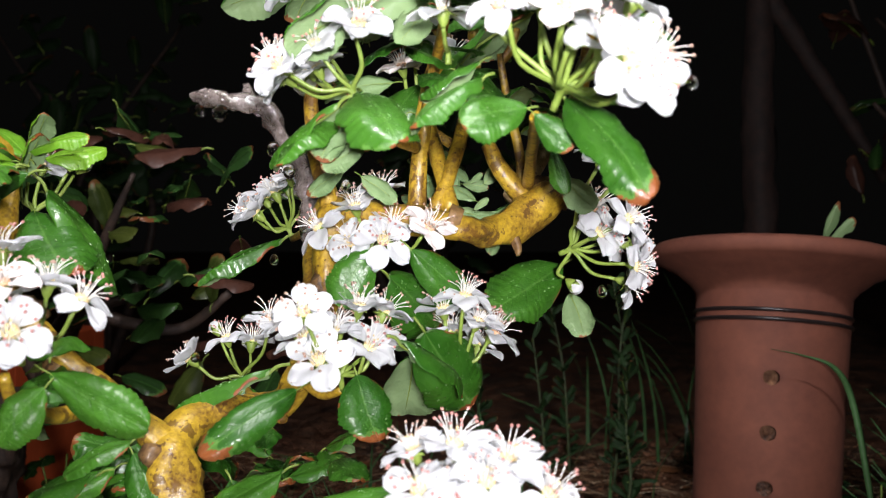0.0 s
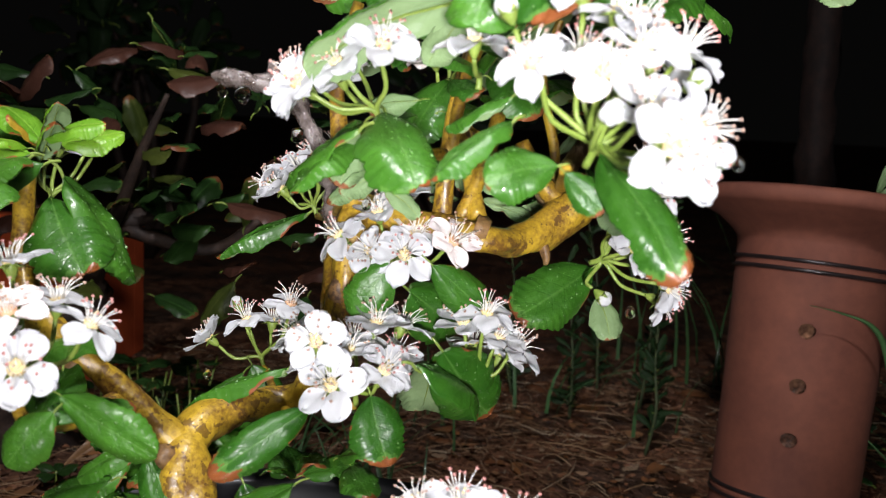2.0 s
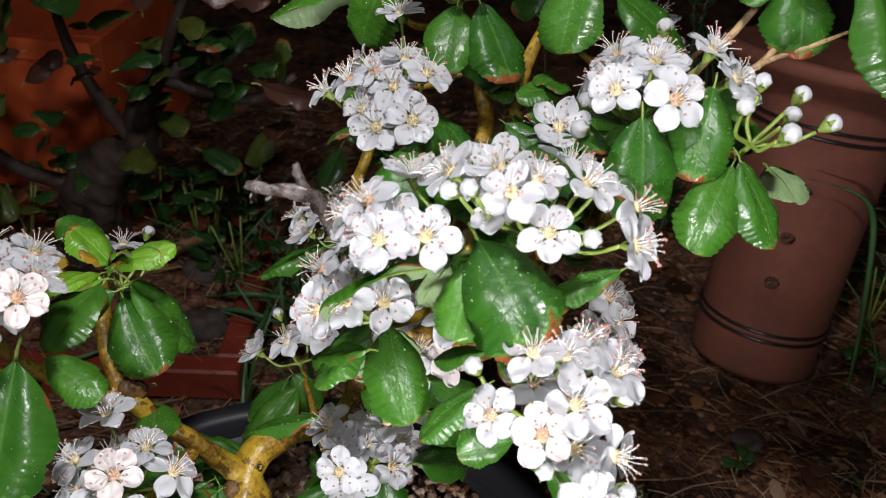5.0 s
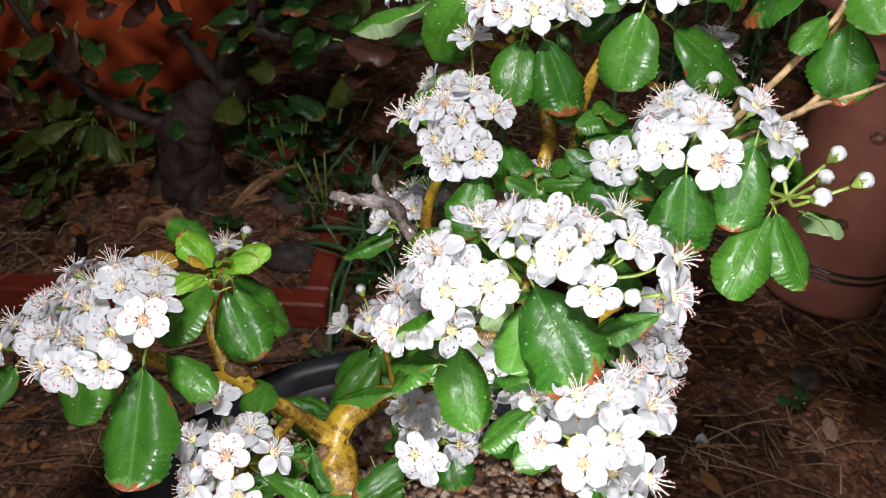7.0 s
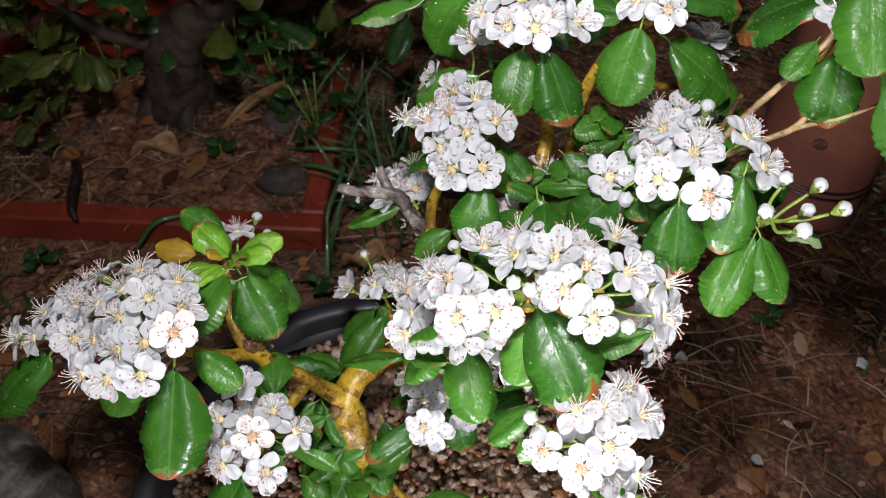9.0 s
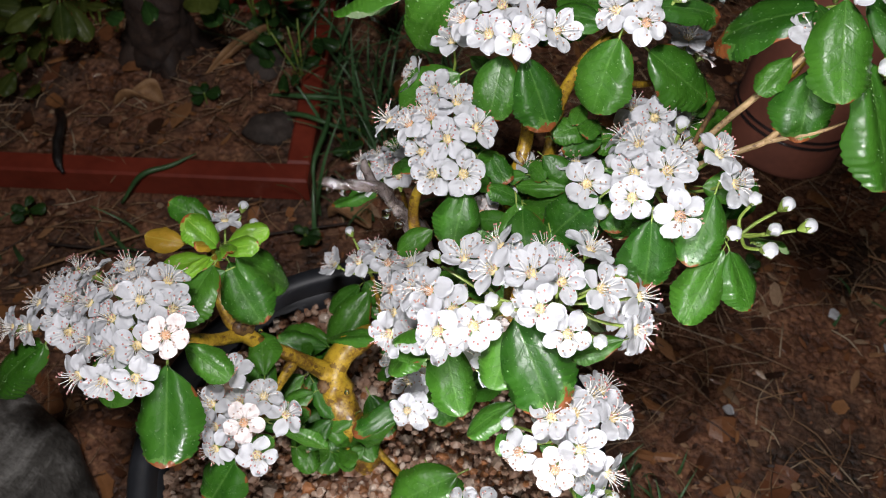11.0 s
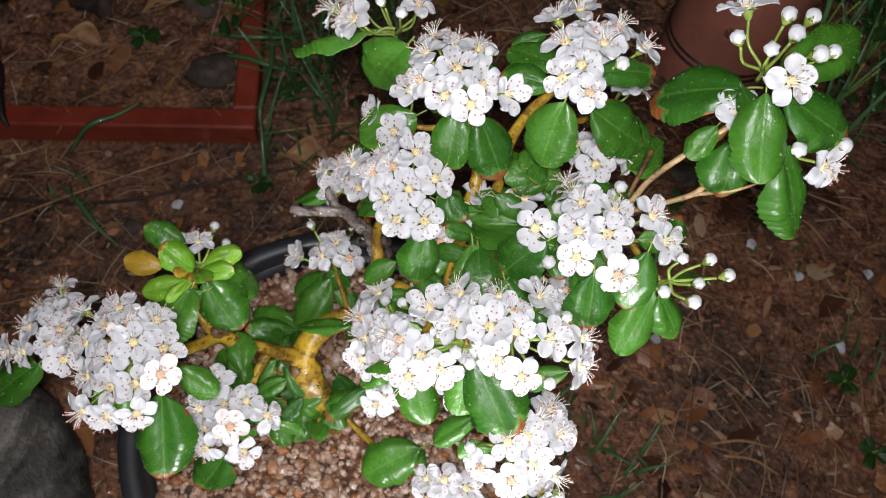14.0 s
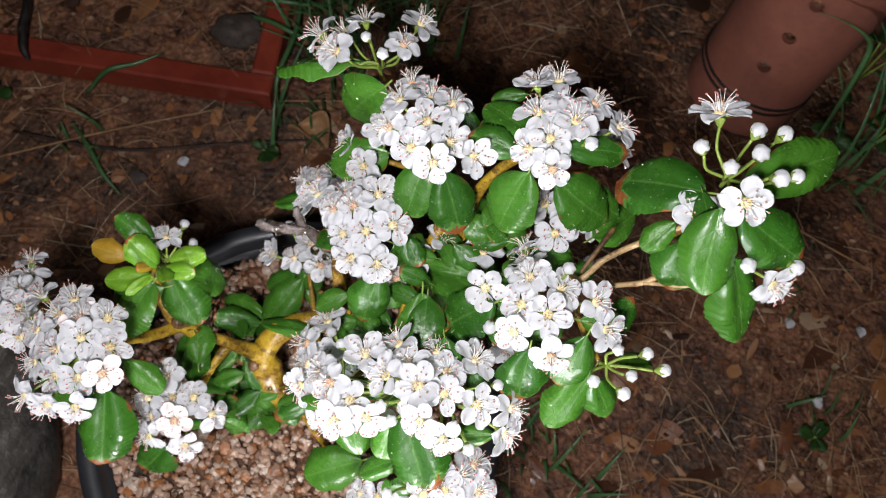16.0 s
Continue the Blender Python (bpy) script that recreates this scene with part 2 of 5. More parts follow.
PLASTIC = plain("black_plastic", (0.012, 0.013, 0.016), (0.022, 0.024, 0.028), 60, 0.5, 0.06, 0.15)
TERRACOTTA = plain("terracotta", (0.125, 0.039, 0.024), (0.215, 0.071, 0.041), 28, 0.8, 0.0, 0.3)
GROOVE_SHADE = plain("groove_shade", (0.012, 0.010, 0.010), (0.03, 0.02, 0.02), 60, 0.3)
ORANGE_CLAY = plain("orange_clay", (0.44, 0.062, 0.014), (0.62, 0.105, 0.028), 20, 0.6, 0.0, 0.3)
RED_CLAY = plain("red_clay", (0.15, 0.022, 0.012), (0.27, 0.045, 0.024), 24, 0.4, 0.15, 0.3)
SOIL = soil_material()
STONE = stone_material()
PEBBLE = plain("brown_grey_pebble", (0.028, 0.021, 0.017), (0.10, 0.076, 0.062), 120, 0.8, 0.0, 0.8, 0.002)
STRAW = plain("straw", (0.16, 0.075, 0.03), (0.42, 0.24, 0.11), 80, 0.6, 0.1)
DIM_STEM = plain("weed_stem", (0.03, 0.05, 0.02), (0.07, 0.09, 0.035), 60, 0.6)
GRASS = plain("grass", (0.03, 0.085, 0.025), (0.075, 0.17, 0.06), 60, 0.45, 0.2)


def random_tint(name, stops, rough, coat, scale, distance):
    """Loose grains: a colour for each grain, with a grain of its own."""
    m, tree, b = material(name)
    r = tree.nodes.new("ShaderNodeNewGeometry").outputs["Random Per Island"]
    fine = noise_of(tree, scale, 3)
    c = mix(tree, 0.5, ramp(tree, r, *stops), ramp(tree, fine, (0.3, (0.5, 0.5, 0.5)), (0.7, (1.0, 1.0, 1.0))), "MULTIPLY")
    join(tree, c, b.inputs["Base Color"])
    b.inputs["Roughness"].default_value, b.inputs["Coat Weight"].default_value = rough, coat
    bump(tree, b, fine, 0.5, distance)
    return m


GRIT = random_tint("grit", ((0.0, (0.10, 0.05, 0.028)), (0.12, (0.40, 0.16, 0.055)), (0.2, (0.30, 0.17, 0.11)), (0.7, (0.47, 0.31, 0.215)), (1.0, (0.64, 0.52, 0.42))), 0.45, 0.3, 700, 0.0004)
LITTER = random_tint("litter", ((0.0, (0.020, 0.009, 0.006)), (0.4, (0.20, 0.080, 0.038)), (0.88, (0.34, 0.155, 0.075)), (1.0, (0.38, 0.26, 0.16))), 0.6, 0.2, 250, 0.0006)
CHIP = random_tint("dead_leaf", ((0.0, (0.03, 0.014, 0.009)), (0.45, (0.20, 0.075, 0.032)), (0.8, (0.36, 0.16, 0.06)), (1.0, (0.40, 0.29, 0.19))), 0.4, 0.6, 300, 0.0008)
NEEDLE = random_tint("dry_needles", ((0.0, (0.06, 0.030, 0.018)), (0.35, (0.24, 0.12, 0.060)), (0.8, (0.44, 0.28, 0.15)), (1.0, (0.58, 0.47, 0.32))), 0.5, 0.4, 250, 0.0004)
BLACK_TWIG = plain("black_wet_twig", (0.006, 0.005, 0.005), (0.02, 0.015, 0.012), 200, 0.4, 0.3, 0.8, 0.002)


# ---- builders ----
class Build:
    """Collects vertices, faces, their materials and a UV for each vertex."""

    def __init__(self):
        self.v, self.f, self.m, self.uv = [], [], [], []

    def add(self, verts, faces, mat=0, uvs=None):
        k = len(self.v)
        self.v += [tuple(p) for p in verts]
        self.f += [tuple(k + i for i in face) for face in faces]
        self.m += [mat] * len(faces)
        self.uv += uvs if uvs else [(0.5, 0.3)] * len(verts)

    def mesh(self, name, mats, smooth=True):
        me = bpy.data.meshes.new(name)
        me.from_pydata(self.v, [], self.f)
        for m in mats:
            me.materials.append(m)
        me.polygons.foreach_set("material_index", self.m)
        me.polygons.foreach_set("use_smooth", [smooth] * len(self.f))
        layer = me.uv_layers.new(name="UVMap")
        flat = [c for face in self.f for i in face for c in self.uv[i]]
        layer.data.foreach_set("uv", flat)
        me.update()
        return me


def thing(name, label, category, at=(0, 0, 0), group="", kind=""):
    ob = new(name)
    ob.location = at
    ob.empty_display_size = 0.02
    return tagged(ob, label, category, group, kind)


def part(name, me, parent, label="", m=None):
    """One mesh object under a thing or a part, in world place m."""
    ob = new(name, me)
    ob.parent = parent
    base = Matrix.Translation(-parent.location) if parent.parent is None else Matrix.Translation(-(parent.location + parent.parent.location))
    ob.matrix_local = base @ (m if m is not None else Matrix.Identity(4))
    return tagged(ob, label)


def smooth_path(points, steps=5):
    """A rounded line through points of (x, y, z, radius)."""
    p = [Vector(q) for q in points]
    p = [p[0] * 2 - p[1], *p, p[-1] * 2 - p[-2]]
    out = []
    for i in range(1, len(p) - 2):
        for s in range(steps):
            t = s / steps
            a, b, c, d = p[i - 1], p[i], p[i + 1], p[i + 2]
            out.append(0.5 * ((2 * b) + (c - a) * t + (2 * a - 5 * b + 4 * c - d) * t * t + (3 * b - a - 3 * c + d) * t ** 3))
    return out + [p[-2]]


def tube(build, points, sides=8, mat=0, knots=0.0, steps=5):
    """A round limb along points of (x, y, z, radius), closed at both ends; knots makes it uneven."""
    path = smooth_path(points, steps)
    rings, side = [], None
    for i, q in enumerate(path):
        c = q.to_3d()
        d = (path[min(i + 1, len(path) - 1)].to_3d() - path[max(i - 1, 0)].to_3d()).normalized()
        if side is None:
            side = d.orthogonal().normalized()
        side = (side - d * side.dot(d)).normalized()
        other = d.cross(side)
        ring = []
        for k in range(sides):
            a = 2 * math.pi * k / sides
            r = max(q.w, 0.00005)
            if knots:
                if q.w > 0.009:
                    p = c + (side * math.cos(a) + other * math.sin(a)) * r
                    r *= 1 + knots * (noise.noise(p * 60) + 0.6 * noise.noise(p * 170))
                else:
                    r *= 1 + knots * (noise.noise(c * 130 + Vector((math.cos(a), math.sin(a), 0)) * 0.9) + 0.3 * noise.noise(c * 420 + Vector((math.cos(a), math.sin(a), 3)) * 1.6))
            ring.append(c + (side * math.cos(a) + other * math.sin(a)) * r)
        rings.append(ring)
    verts = [v for r in rings for v in r] + [path[0].to_3d(), path[-1].to_3d()]
    n = len(rings)
    faces = [(i * sides + k, i * sides + (k + 1) % sides, (i + 1) * sides + (k + 1) % sides, (i + 1) * sides + k) for i in range(n - 1) for k in range(sides)]
    faces += [((k + 1) % sides, k, n * sides) for k in range(sides)]
    faces += [((n - 1) * sides + k, (n - 1) * sides + (k + 1) % sides, n * sides + 1) for k in range(sides)]
    build.add(verts, faces, mat)


def ball(build, centre, size, mat=0, rings=4, sides=7, shape=None):
    """A rounded lump, size in three axes; shape(v) may push its points about."""
    verts, faces = [], []
    for i in range(rings + 1):
        a = math.pi * i / rings
        for k in range(sides):
            b = 2 * math.pi * k / sides
            p = Vector((math.sin(a) * math.cos(b), math.sin(a) * math.sin(b), math.cos(a)))
            if shape:
                p = shape(p)
            verts.append(Vector(centre) + Vector((p.x * size[0], p.y * size[1], p.z * size[2])))
    for i in range(rings):
        for k in range(sides):
            faces.append((i * sides + k, (i + 1) * sides + k, (i + 1) * sides + (k + 1) % sides, i * sides + (k + 1) % sides))
    build.add(verts, faces, mat)


def turned(build, profile, sides=64, mat=0, centre=(0, 0), skip=None):
    """A turned form from (radius, height) pairs; skip(angle, height) leaves a hole."""
    verts = [(centre[0] + r * math.cos(2 * math.pi * k / sides), centre[1] + r * math.sin(2 * math.pi * k / sides), z) for r, z in profile for k in range(sides)]
    faces, open_at = [], {}
    for i in range(len(profile) - 1):
        for k in range(sides):
            face = (i * sides + k, i * sides + (k + 1) % sides, (i + 1) * sides + (k + 1) % sides, (i + 1) * sides + k)
            hole = skip(2 * math.pi * (k + 0.5) / sides, (profile[i][1] + profile[i + 1][1]) / 2) if skip else None
            if hole:
                open_at.update((c, hole) for c in face)
            else:
                faces.append(face)
    # round off the edges of the holes
    for c in {c for face in faces for c in face if c in open_at}:
        ha, hz, hr = open_at[c]
        r, z = profile[c // sides]
        da = ((2 * math.pi * (c % sides) / sides - ha + math.pi) % (2 * math.pi) - math.pi) * r
        d = math.hypot(da, z - hz)
        a = ha + da * hr / d / r
        verts[c] = (centre[0] + r * math.cos(a), centre[1] + r * math.sin(a), hz + (z - hz) * hr / d)
    build.add(verts, faces, mat)


def frame_of(at, up, turn=0.0, scale=1.0):
    """A pose at a point with its z along up."""
    z = Vector(up).normalized()
    m = z.to_track_quat("Z", "Y").to_matrix().to_4x4()
    return Matrix.Translation(at) @ m @ Matrix.Rotation(turn, 4, "Z") @ Matrix.Diagonal((scale, scale, scale, 1))


# ---- flowers ----
def petal(build, angle, rng, length, wide, lift, cup):
    """A round petal on a narrow claw, hollowed like a spoon, with an uneven rim."""
    nu, nv = 10, 8
    top, low, uvs = [], [], []
    spin = Matrix.Rotation(angle, 4, "Z")
    wob, tilt, skew = rng.uniform(0, 9), rng.uniform(-0.14, 0.14), rng.uniform(-0.0004, 0.0004)
    for i in range(nu + 1):
        u = 0.5 - 0.5 * math.cos(math.pi * (0.12 + 0.88 * i / nu))
        half = wide * max(0.20 if u < 0.5 else 0.0, math.sqrt(max(0.0, 1 - ((u - 0.575) / 0.425) ** 2)) ** 0.9)
        half *= 1 + 0.05 * math.sin(u * 8 + wob)
        for j in range(nv + 1):
            s = j / nv * 2 - 1
            notch = 0.00035 * math.exp(-((s - 0.1 * math.sin(wob)) * 5) ** 2) * max(0.0, u - 0.8) * 5
            x = 0.0009 + u * length - notch + (0.00028 * math.sin(s * 7 + wob * 3) + 0.00016 * math.sin(s * 13 + wob * 5)) * u * u
            y = s * half + skew * u
            ripple = 0.00036 * math.sin(s * 5 + wob) * u * u + 0.00026 * math.sin(u * 7 + wob * 2 + s * 3)
            z = lift * u * length - cup * length * (u - 0.35) ** 2 + 0.20 * half * s * s + tilt * y + ripple
            p = spin @ Vector((x, y, z))
            top.append(p)
            low.append(p - Vector((0, 0, 0.00013)))
            uvs.append((j / nv, u))
    w = nv + 1
    quads = [(i * w + j, (i + 1) * w + j, (i + 1) * w + j + 1, i * w + j + 1) for i in range(nu) for j in range(nv)]
    build.add(top, quads, 0, uvs)
    build.add(low, [q[::-1] for q in quads], 0, uvs)


def stamen(build, angle, rng, lean, length, anther):
    d = Vector((math.cos(angle), math.sin(angle), 0))
    a = d * 0.0011 + Vector((0, 0, 0.0004))
    out = math.sin(lean) * length
    up = math.cos(lean) * length
    b = a + d * out * 0.35 + Vector((0, 0, up * 0.6))
    c = a + d * out + Vector((0, 0, up))
    c += Vector((rng.uniform(-1, 1), rng.uniform(-1, 1), rng.uniform(-0.5, 0.5))) * 0.0006
    tube(build, [(*a, 0.00011), (*b, 0.00009), (*c, 0.00008)], 4, 2, 0.0, 2)
    ball(build, c, (0.00038, 0.00031, 0.00028), anther, 3, 6)


def flower_mesh(kind, seed, blade=None):
    """An open flower, its disc at the origin and facing +z: five petals, stamens, disc, calyx."""
    rng = random.Random(seed)
    b = Build()
    length, lift, cup = 0.0063 * rng.uniform(0.94, 1.05), rng.uniform(-0.16, 0.16), rng.uniform(0.1, 0.35)
    if kind == "half":
        lift, cup = rng.uniform(0.4, 0.6), -0.2
    for k in range(5):
        petal(b, 2 * math.pi * k / 5 + rng.uniform(-0.15, 0.15), rng, length * rng.uniform(0.92, 1.05), 0.00292 * rng.uniform(0.90, 1.08), lift + rng.uniform(-0.16, 0.18), cup + rng.uniform(-0.2, 0.2))
    for k in range(15):
        stamen(b, 2 * math.pi * k / 15 + rng.uniform(-0.1, 0.1), rng, rng.uniform(0.20, 0.90), rng.uniform(0.0040, 0.0054), 3)
    ball(b, (0, 0, 0.0001), (0.00162, 0.00162, 0.0007), 1, 5, 14, lambda p: p * (1 + 0.10 * noise.noise(p * 4)))
    for k in range(3):
        a = k * 2.1 + rng.random()
        tube(b, [(0.0003 * math.cos(a), 0.0003 * math.sin(a), 0.0005, 0.00016), (0.0007 * math.cos(a), 0.0007 * math.sin(a), 0.0026, 0.00013)], 4, 2, 0.0, 2)
        ball(b, (0.0007 * math.cos(a), 0.0007 * math.sin(a), 0.0027), (0.00028, 0.00028, 0.00018), 1, 3, 6)
    turned(b, [(0.0004, -0.0034), (0.0009, -0.0026), (0.0013, -0.0014), (0.0015, -0.0003), (0.0012, 0.0)], 10, 4)
    for k in range(5):
        a = 2 * math.pi * (k + 0.5) / 5
        d, e = Vector((math.cos(a), math.sin(a), 0)), Vector((-math.sin(a), math.cos(a), 0))
        r = Vector((0, 0, -0.0004))
        b.add([d * 0.0012 - e * 0.0008 + r, d * 0.0012 + e * 0.0008 + r, d * 0.0031 + r * 3, d * 0.0014 + r * 2.5], [(0, 1, 2), (1, 0, 3), (0, 2, 3), (2, 1, 3)], 4)
    mats = [blade or PETAL, CENTRE_OLD if kind == "old" else CENTRE, FILAMENT, ANTHER_PINK if kind == "pink" else ANTHER_TAN, STALK]
    return b.mesh("flower", mats)


def bud_mesh(seed):
    """A closed bud: folded petals over a green calyx."""
    rng = random.Random(seed)
    b = Build()
    fold = rng.uniform(0, 6)

    def folds(p):
        a = math.atan2(p.y, p.x)
        g = 1 - 0.20 * abs(math.sin(2.5 * a + fold + p.z * 1.6)) ** 3 + 0.03 * noise.noise(p * 3)
        return Vector((p.x * g, p.y * g, p.z * (1 - 0.06 * g)))
    ball(b, (0, 0, 0.0006), (0.0026, 0.0026, 0.0025), 0, 10, 20, folds)
    turned(b, [(0.0004, -0.0036), (0.0010, -0.0028), (0.0015, -0.0020), (0.0020, -0.0010), (0.0021, -0.0002)], 12, 1)
    for k in range(5):
        a = 2 * math.pi * k / 5
        d, e = Vector((math.cos(a), math.sin(a), 0)), Vector((-math.sin(a), math.cos(a), 0))
        b.add([d * 0.0020 - e * 0.0009 - Vector((0, 0, 0.0008)), d * 0.0020 + e * 0.0009 - Vector((0, 0, 0.0008)), d * 0.0029 + Vector((0, 0, 0.0014)), d * 0.0024 - Vector((0, 0, 0.0002))], [(0, 1, 3), (1, 2, 3), (2, 0, 3), (0, 2, 1)], 1)
    return b.mesh("bud", [PETAL, STALK])


FLOWERS = [flower_mesh("plain", 1), flower_mesh("plain", 2), flower_mesh("pink", 3), flower_mesh("old", 4), flower_mesh("pink", 5), flower_mesh("pink", 6), flower_mesh("half", 7), flower_mesh("old", 8, PETAL_OLD), flower_mesh("plain", 9), flower_mesh("pink", 14), flower_mesh("pink", 15)]
BUDS = [bud_mesh(11), bud_mesh(12), bud_mesh(13)]

# ---- leaves ----


def leaf_mesh(seed, fat, droop, mats, drops, fine):
    """A leaf of unit length along +y from its stalk, face up: obovate with a blunt tip, toothed towards the tip, grooved along its veins."""
    rng = random.Random(seed)
    nu, nv = (72, 8) if fine else (26, 6)
    b = Build()
    wob, twist, fold = rng.uniform(0, 9), rng.uniform(-0.22, 0.22), rng.uniform(0.06, 0.26)
    taper, waist = rng.uniform(0.46, 0.56), rng.uniform(1.08, 1.45)
    rows = rng.uniform(12.0, 15.0)
    bow, roll, quilt = rng.uniform(-0.05, 0.05), rng.uniform(0.25, 0.55), rng.uniform(0.004, 0.009)

    def outline(u, s):
        body = (4 * u ** waist * (1 - u ** waist)) ** taper if 0 < u < 1 else 0.0
        ramped = min(1.0, max(0.0, (u - 0.30) * 3))
        saw = (u * rows + wob * (1 if s > 0 else 1.7)) % 1.0
        notch = 1 + ramped * (0.10 * (1 - saw ** 1.6) + 0.055 * math.sin(u * 17 + wob * (1 if s > 0 else 1.4)) - 0.065) + 0.035 * math.sin(u * 6 + wob + (0 if s > 0 else 2))
        return max(0.012, 0.5 * fat * body * notch)

    def surface(u, s):
        half = outline(u, s)
        x = s * half
        edge = abs(s)
        vein = (u * 6.0 - edge * 1.5) % 1.0 - 0.5
        z = droop * u * (1 - u) * 1.1 + fold * abs(x) * (1 - 0.4 * u) - roll * abs(x) * edge ** 3 + twist * x * u
        z += 0.024 * math.sin(u * 9 + wob + s * 2) * edge + 0.012 * math.sin(u * 21 + wob * 2) * edge * edge
        z -= quilt * math.exp(-(vein * 7) ** 2) * (1 - edge) * min(1.0, u * 5) + 0.014 * math.exp(-(s * 10) ** 2) * (1 - u)
        return Vector((x + bow * math.sin(u * 3), u + 0.03 * s * s * (1 - u), z))

    top, low, uvs = [], [], []
    for i in range(nu + 1):
        u = 0.5 - 0.5 * math.cos(math.pi * i / nu)
        for j in range(nv + 1):
            s = j / nv * 2 - 1
            p = surface(u, s)
            top.append(p)
            low.append(p - Vector((0, 0, 0.014)))
            uvs.append((j / nv, u))
    w = nv + 1
    quads = [(i * w + j, i * w + j + 1, (i + 1) * w + j + 1, (i + 1) * w + j) for i in range(nu) for j in range(nv)]
    b.add(top, quads, 0, uvs)
    b.add(low, [q[::-1] for q in quads], 1, uvs)
    rim = [i * w for i in range(nu + 1)] + [nu * w + j for j in range(1, nv + 1)] + [i * w + nv for i in range(nu - 1, -1, -1)]
    b.add([top[i] for i in rim] + [low[i] for i in rim], [(a, a + 1, a + 1 + len(rim), a + len(rim)) for a in range(len(rim) - 1)], 0, [uvs[i] for i in rim] * 2)
    tube(b, [(0, -0.16, -0.03, 0.016), (0, -0.05, 0.0, 0.017), (0, 0.1, -0.026, 0.014), (*(surface(0.5, 0) - Vector((0, 0, 0.022))), 0.010), (*(surface(0.9, 0) - Vector((0, 0, 0.020))), 0.005)], 5, 3, 0.0, 3)
    for _ in range(drops):
        u, s = rng.uniform(0.10, 0.95), rng.uniform(-0.92, 0.92)
        r = rng.uniform(0.0045, 0.0085) if rng.random() < 0.94 else rng.uniform(0.012, 0.020)
        ball(b, surface(u, s), (r, r, r * 0.65), 2, 3, 5)
    return b.mesh("leaf", mats)


def leaf_set(top, back, drops, first, fine=False):
    return [leaf_mesh(first + k, 0.8, d, [top, back, LEAF_BEAD, STALK], drops, fine) for k, d in enumerate((0.10, 0.22, 0.34, 0.16, 0.28, 0.12, 0.24, 0.05, 0.18, 0.30))]


GREEN = leaf_set(LEAF_TOP, LEAF_BACK, 64, 220, True)
YOUNG = leaf_set(LEAF_YOUNG, LEAF_BACK, 20, 30, True)
AMBER = leaf_set(LEAF_AMBER, LEAF_AMBER, 10, 40)[:2]
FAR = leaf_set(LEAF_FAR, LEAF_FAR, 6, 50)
PALE = leaf_set(LEAF_BACK, LEAF_BACK, 0, 90)[:3]
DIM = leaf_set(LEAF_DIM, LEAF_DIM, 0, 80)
OLIVE = leaf_set(LEAF_OLIVE, LEAF_OLIVE, 0, 70)
RUSSET = leaf_set(LEAF_RUSSET, LEAF_RUSSET, 0, 60)
dice = random.Random(5)


def leaf(tree, base, tip, wide=0.75, meshes=GREEN, face=(0.0, -0.35, 1.0), label="", roll=None):
    """A leaf between two places in millimetres; wide: its width as a share of its length."""
    a, b = Vector(base) / 1000, Vector(tip) / 1000
    y = (b - a)
    long = y.length
    y.normalize()
    z = Vector(face)
    z = (z - y * z.dot(y)).normalized()
    z = Matrix.Rotation(dice.uniform(-0.25, 0.25) if roll is None else roll, 3, y) @ z
    x = y.cross(z)
    s = min(wide, 0.94) * 1.06
    m = Matrix((x * long * s, y * long, z * long)).transposed().to_4x4()
    m.translation = a
    return part("leaf", dice.choice(meshes), tree, label, m)


def cluster(tree, heading, flowers, buds=(), stem=16, branch=None, size=1.0, half=0.06, fork_at=None):
    """A head of flowers and buds, their discs at places in millimetres, on green stalks from one node (fork_at, or stem millimetres behind the head); heading: where it faces."""
    every = [Vector(p) for p in (*flowers, *buds)]
    mean = sum(every, Vector()) / len(every)
    aim = Vector(heading).normalized()
    root = Vector(fork_at) if fork_at else mean - aim * stem
    # later flowers that fill the gaps, a little lower in the head
    late = []
    if len(flowers) >= 5:
        for a, c in itertools.combinations([Vector(p) for p in flowers], 2):
            p = (a + c) / 2 - aim * 2.2
            if 9 < (a - c).length < 26 and len(late) < 0.4 * len(flowers) and min((p - q).length for q in every + late) > 6.8:
                late.append(p)
    b = Build()
    spots = []
    for k, p in enumerate(every + late):
        n = (aim * 1.0 + (p - mean) / 19 + Vector((dice.uniform(-1, 1), dice.uniform(-1, 1), dice.uniform(-1, 1))) * 0.16).normalized()
        back = (p - n * 3.3) / 1000
        bend = (root + (p - root) * 0.55 + (p - mean) * 0.10 - n * 2) / 1000
        fork = (root + aim * stem * 0.25 + (p - mean) * 0.06) / 1000
        tube(b, [(*(root / 1000), 0.0007), (*fork, 0.00055), (*bend, 0.00048), (*back, 0.00045)], 6, 0, 0.0, 4)
        spots.append((p / 1000, n, k < len(flowers) or k >= len(every)))
    head = part("flower_head", b.mesh("stalks", [STALK]), tree, "green flower stalks with white five-petalled flowers")
    for p, n, is_open in spots:
        turn = dice.uniform(0, 6.28)
        if is_open:
            pick = dice.random()
            me = FLOWERS[6] if pick < half else FLOWERS[7] if pick > 0.955 else dice.choice(FLOWERS[:6] + FLOWERS[8:])
            part("flower", me, head, "", frame_of(p, n, turn, size * dice.uniform(0.88, 1.03)))
        else:
            part("bud", dice.choice(BUDS), head, "", frame_of(p, n, turn, size * dice.uniform(0.68, 0.86)))
    if branch is not None:
        twig(tree, [(*branch, 1.3), (*((Vector(branch) + root) / 2 + Vector((0, 0, -2))), 1.1), (*root, 0.9)])
    return root


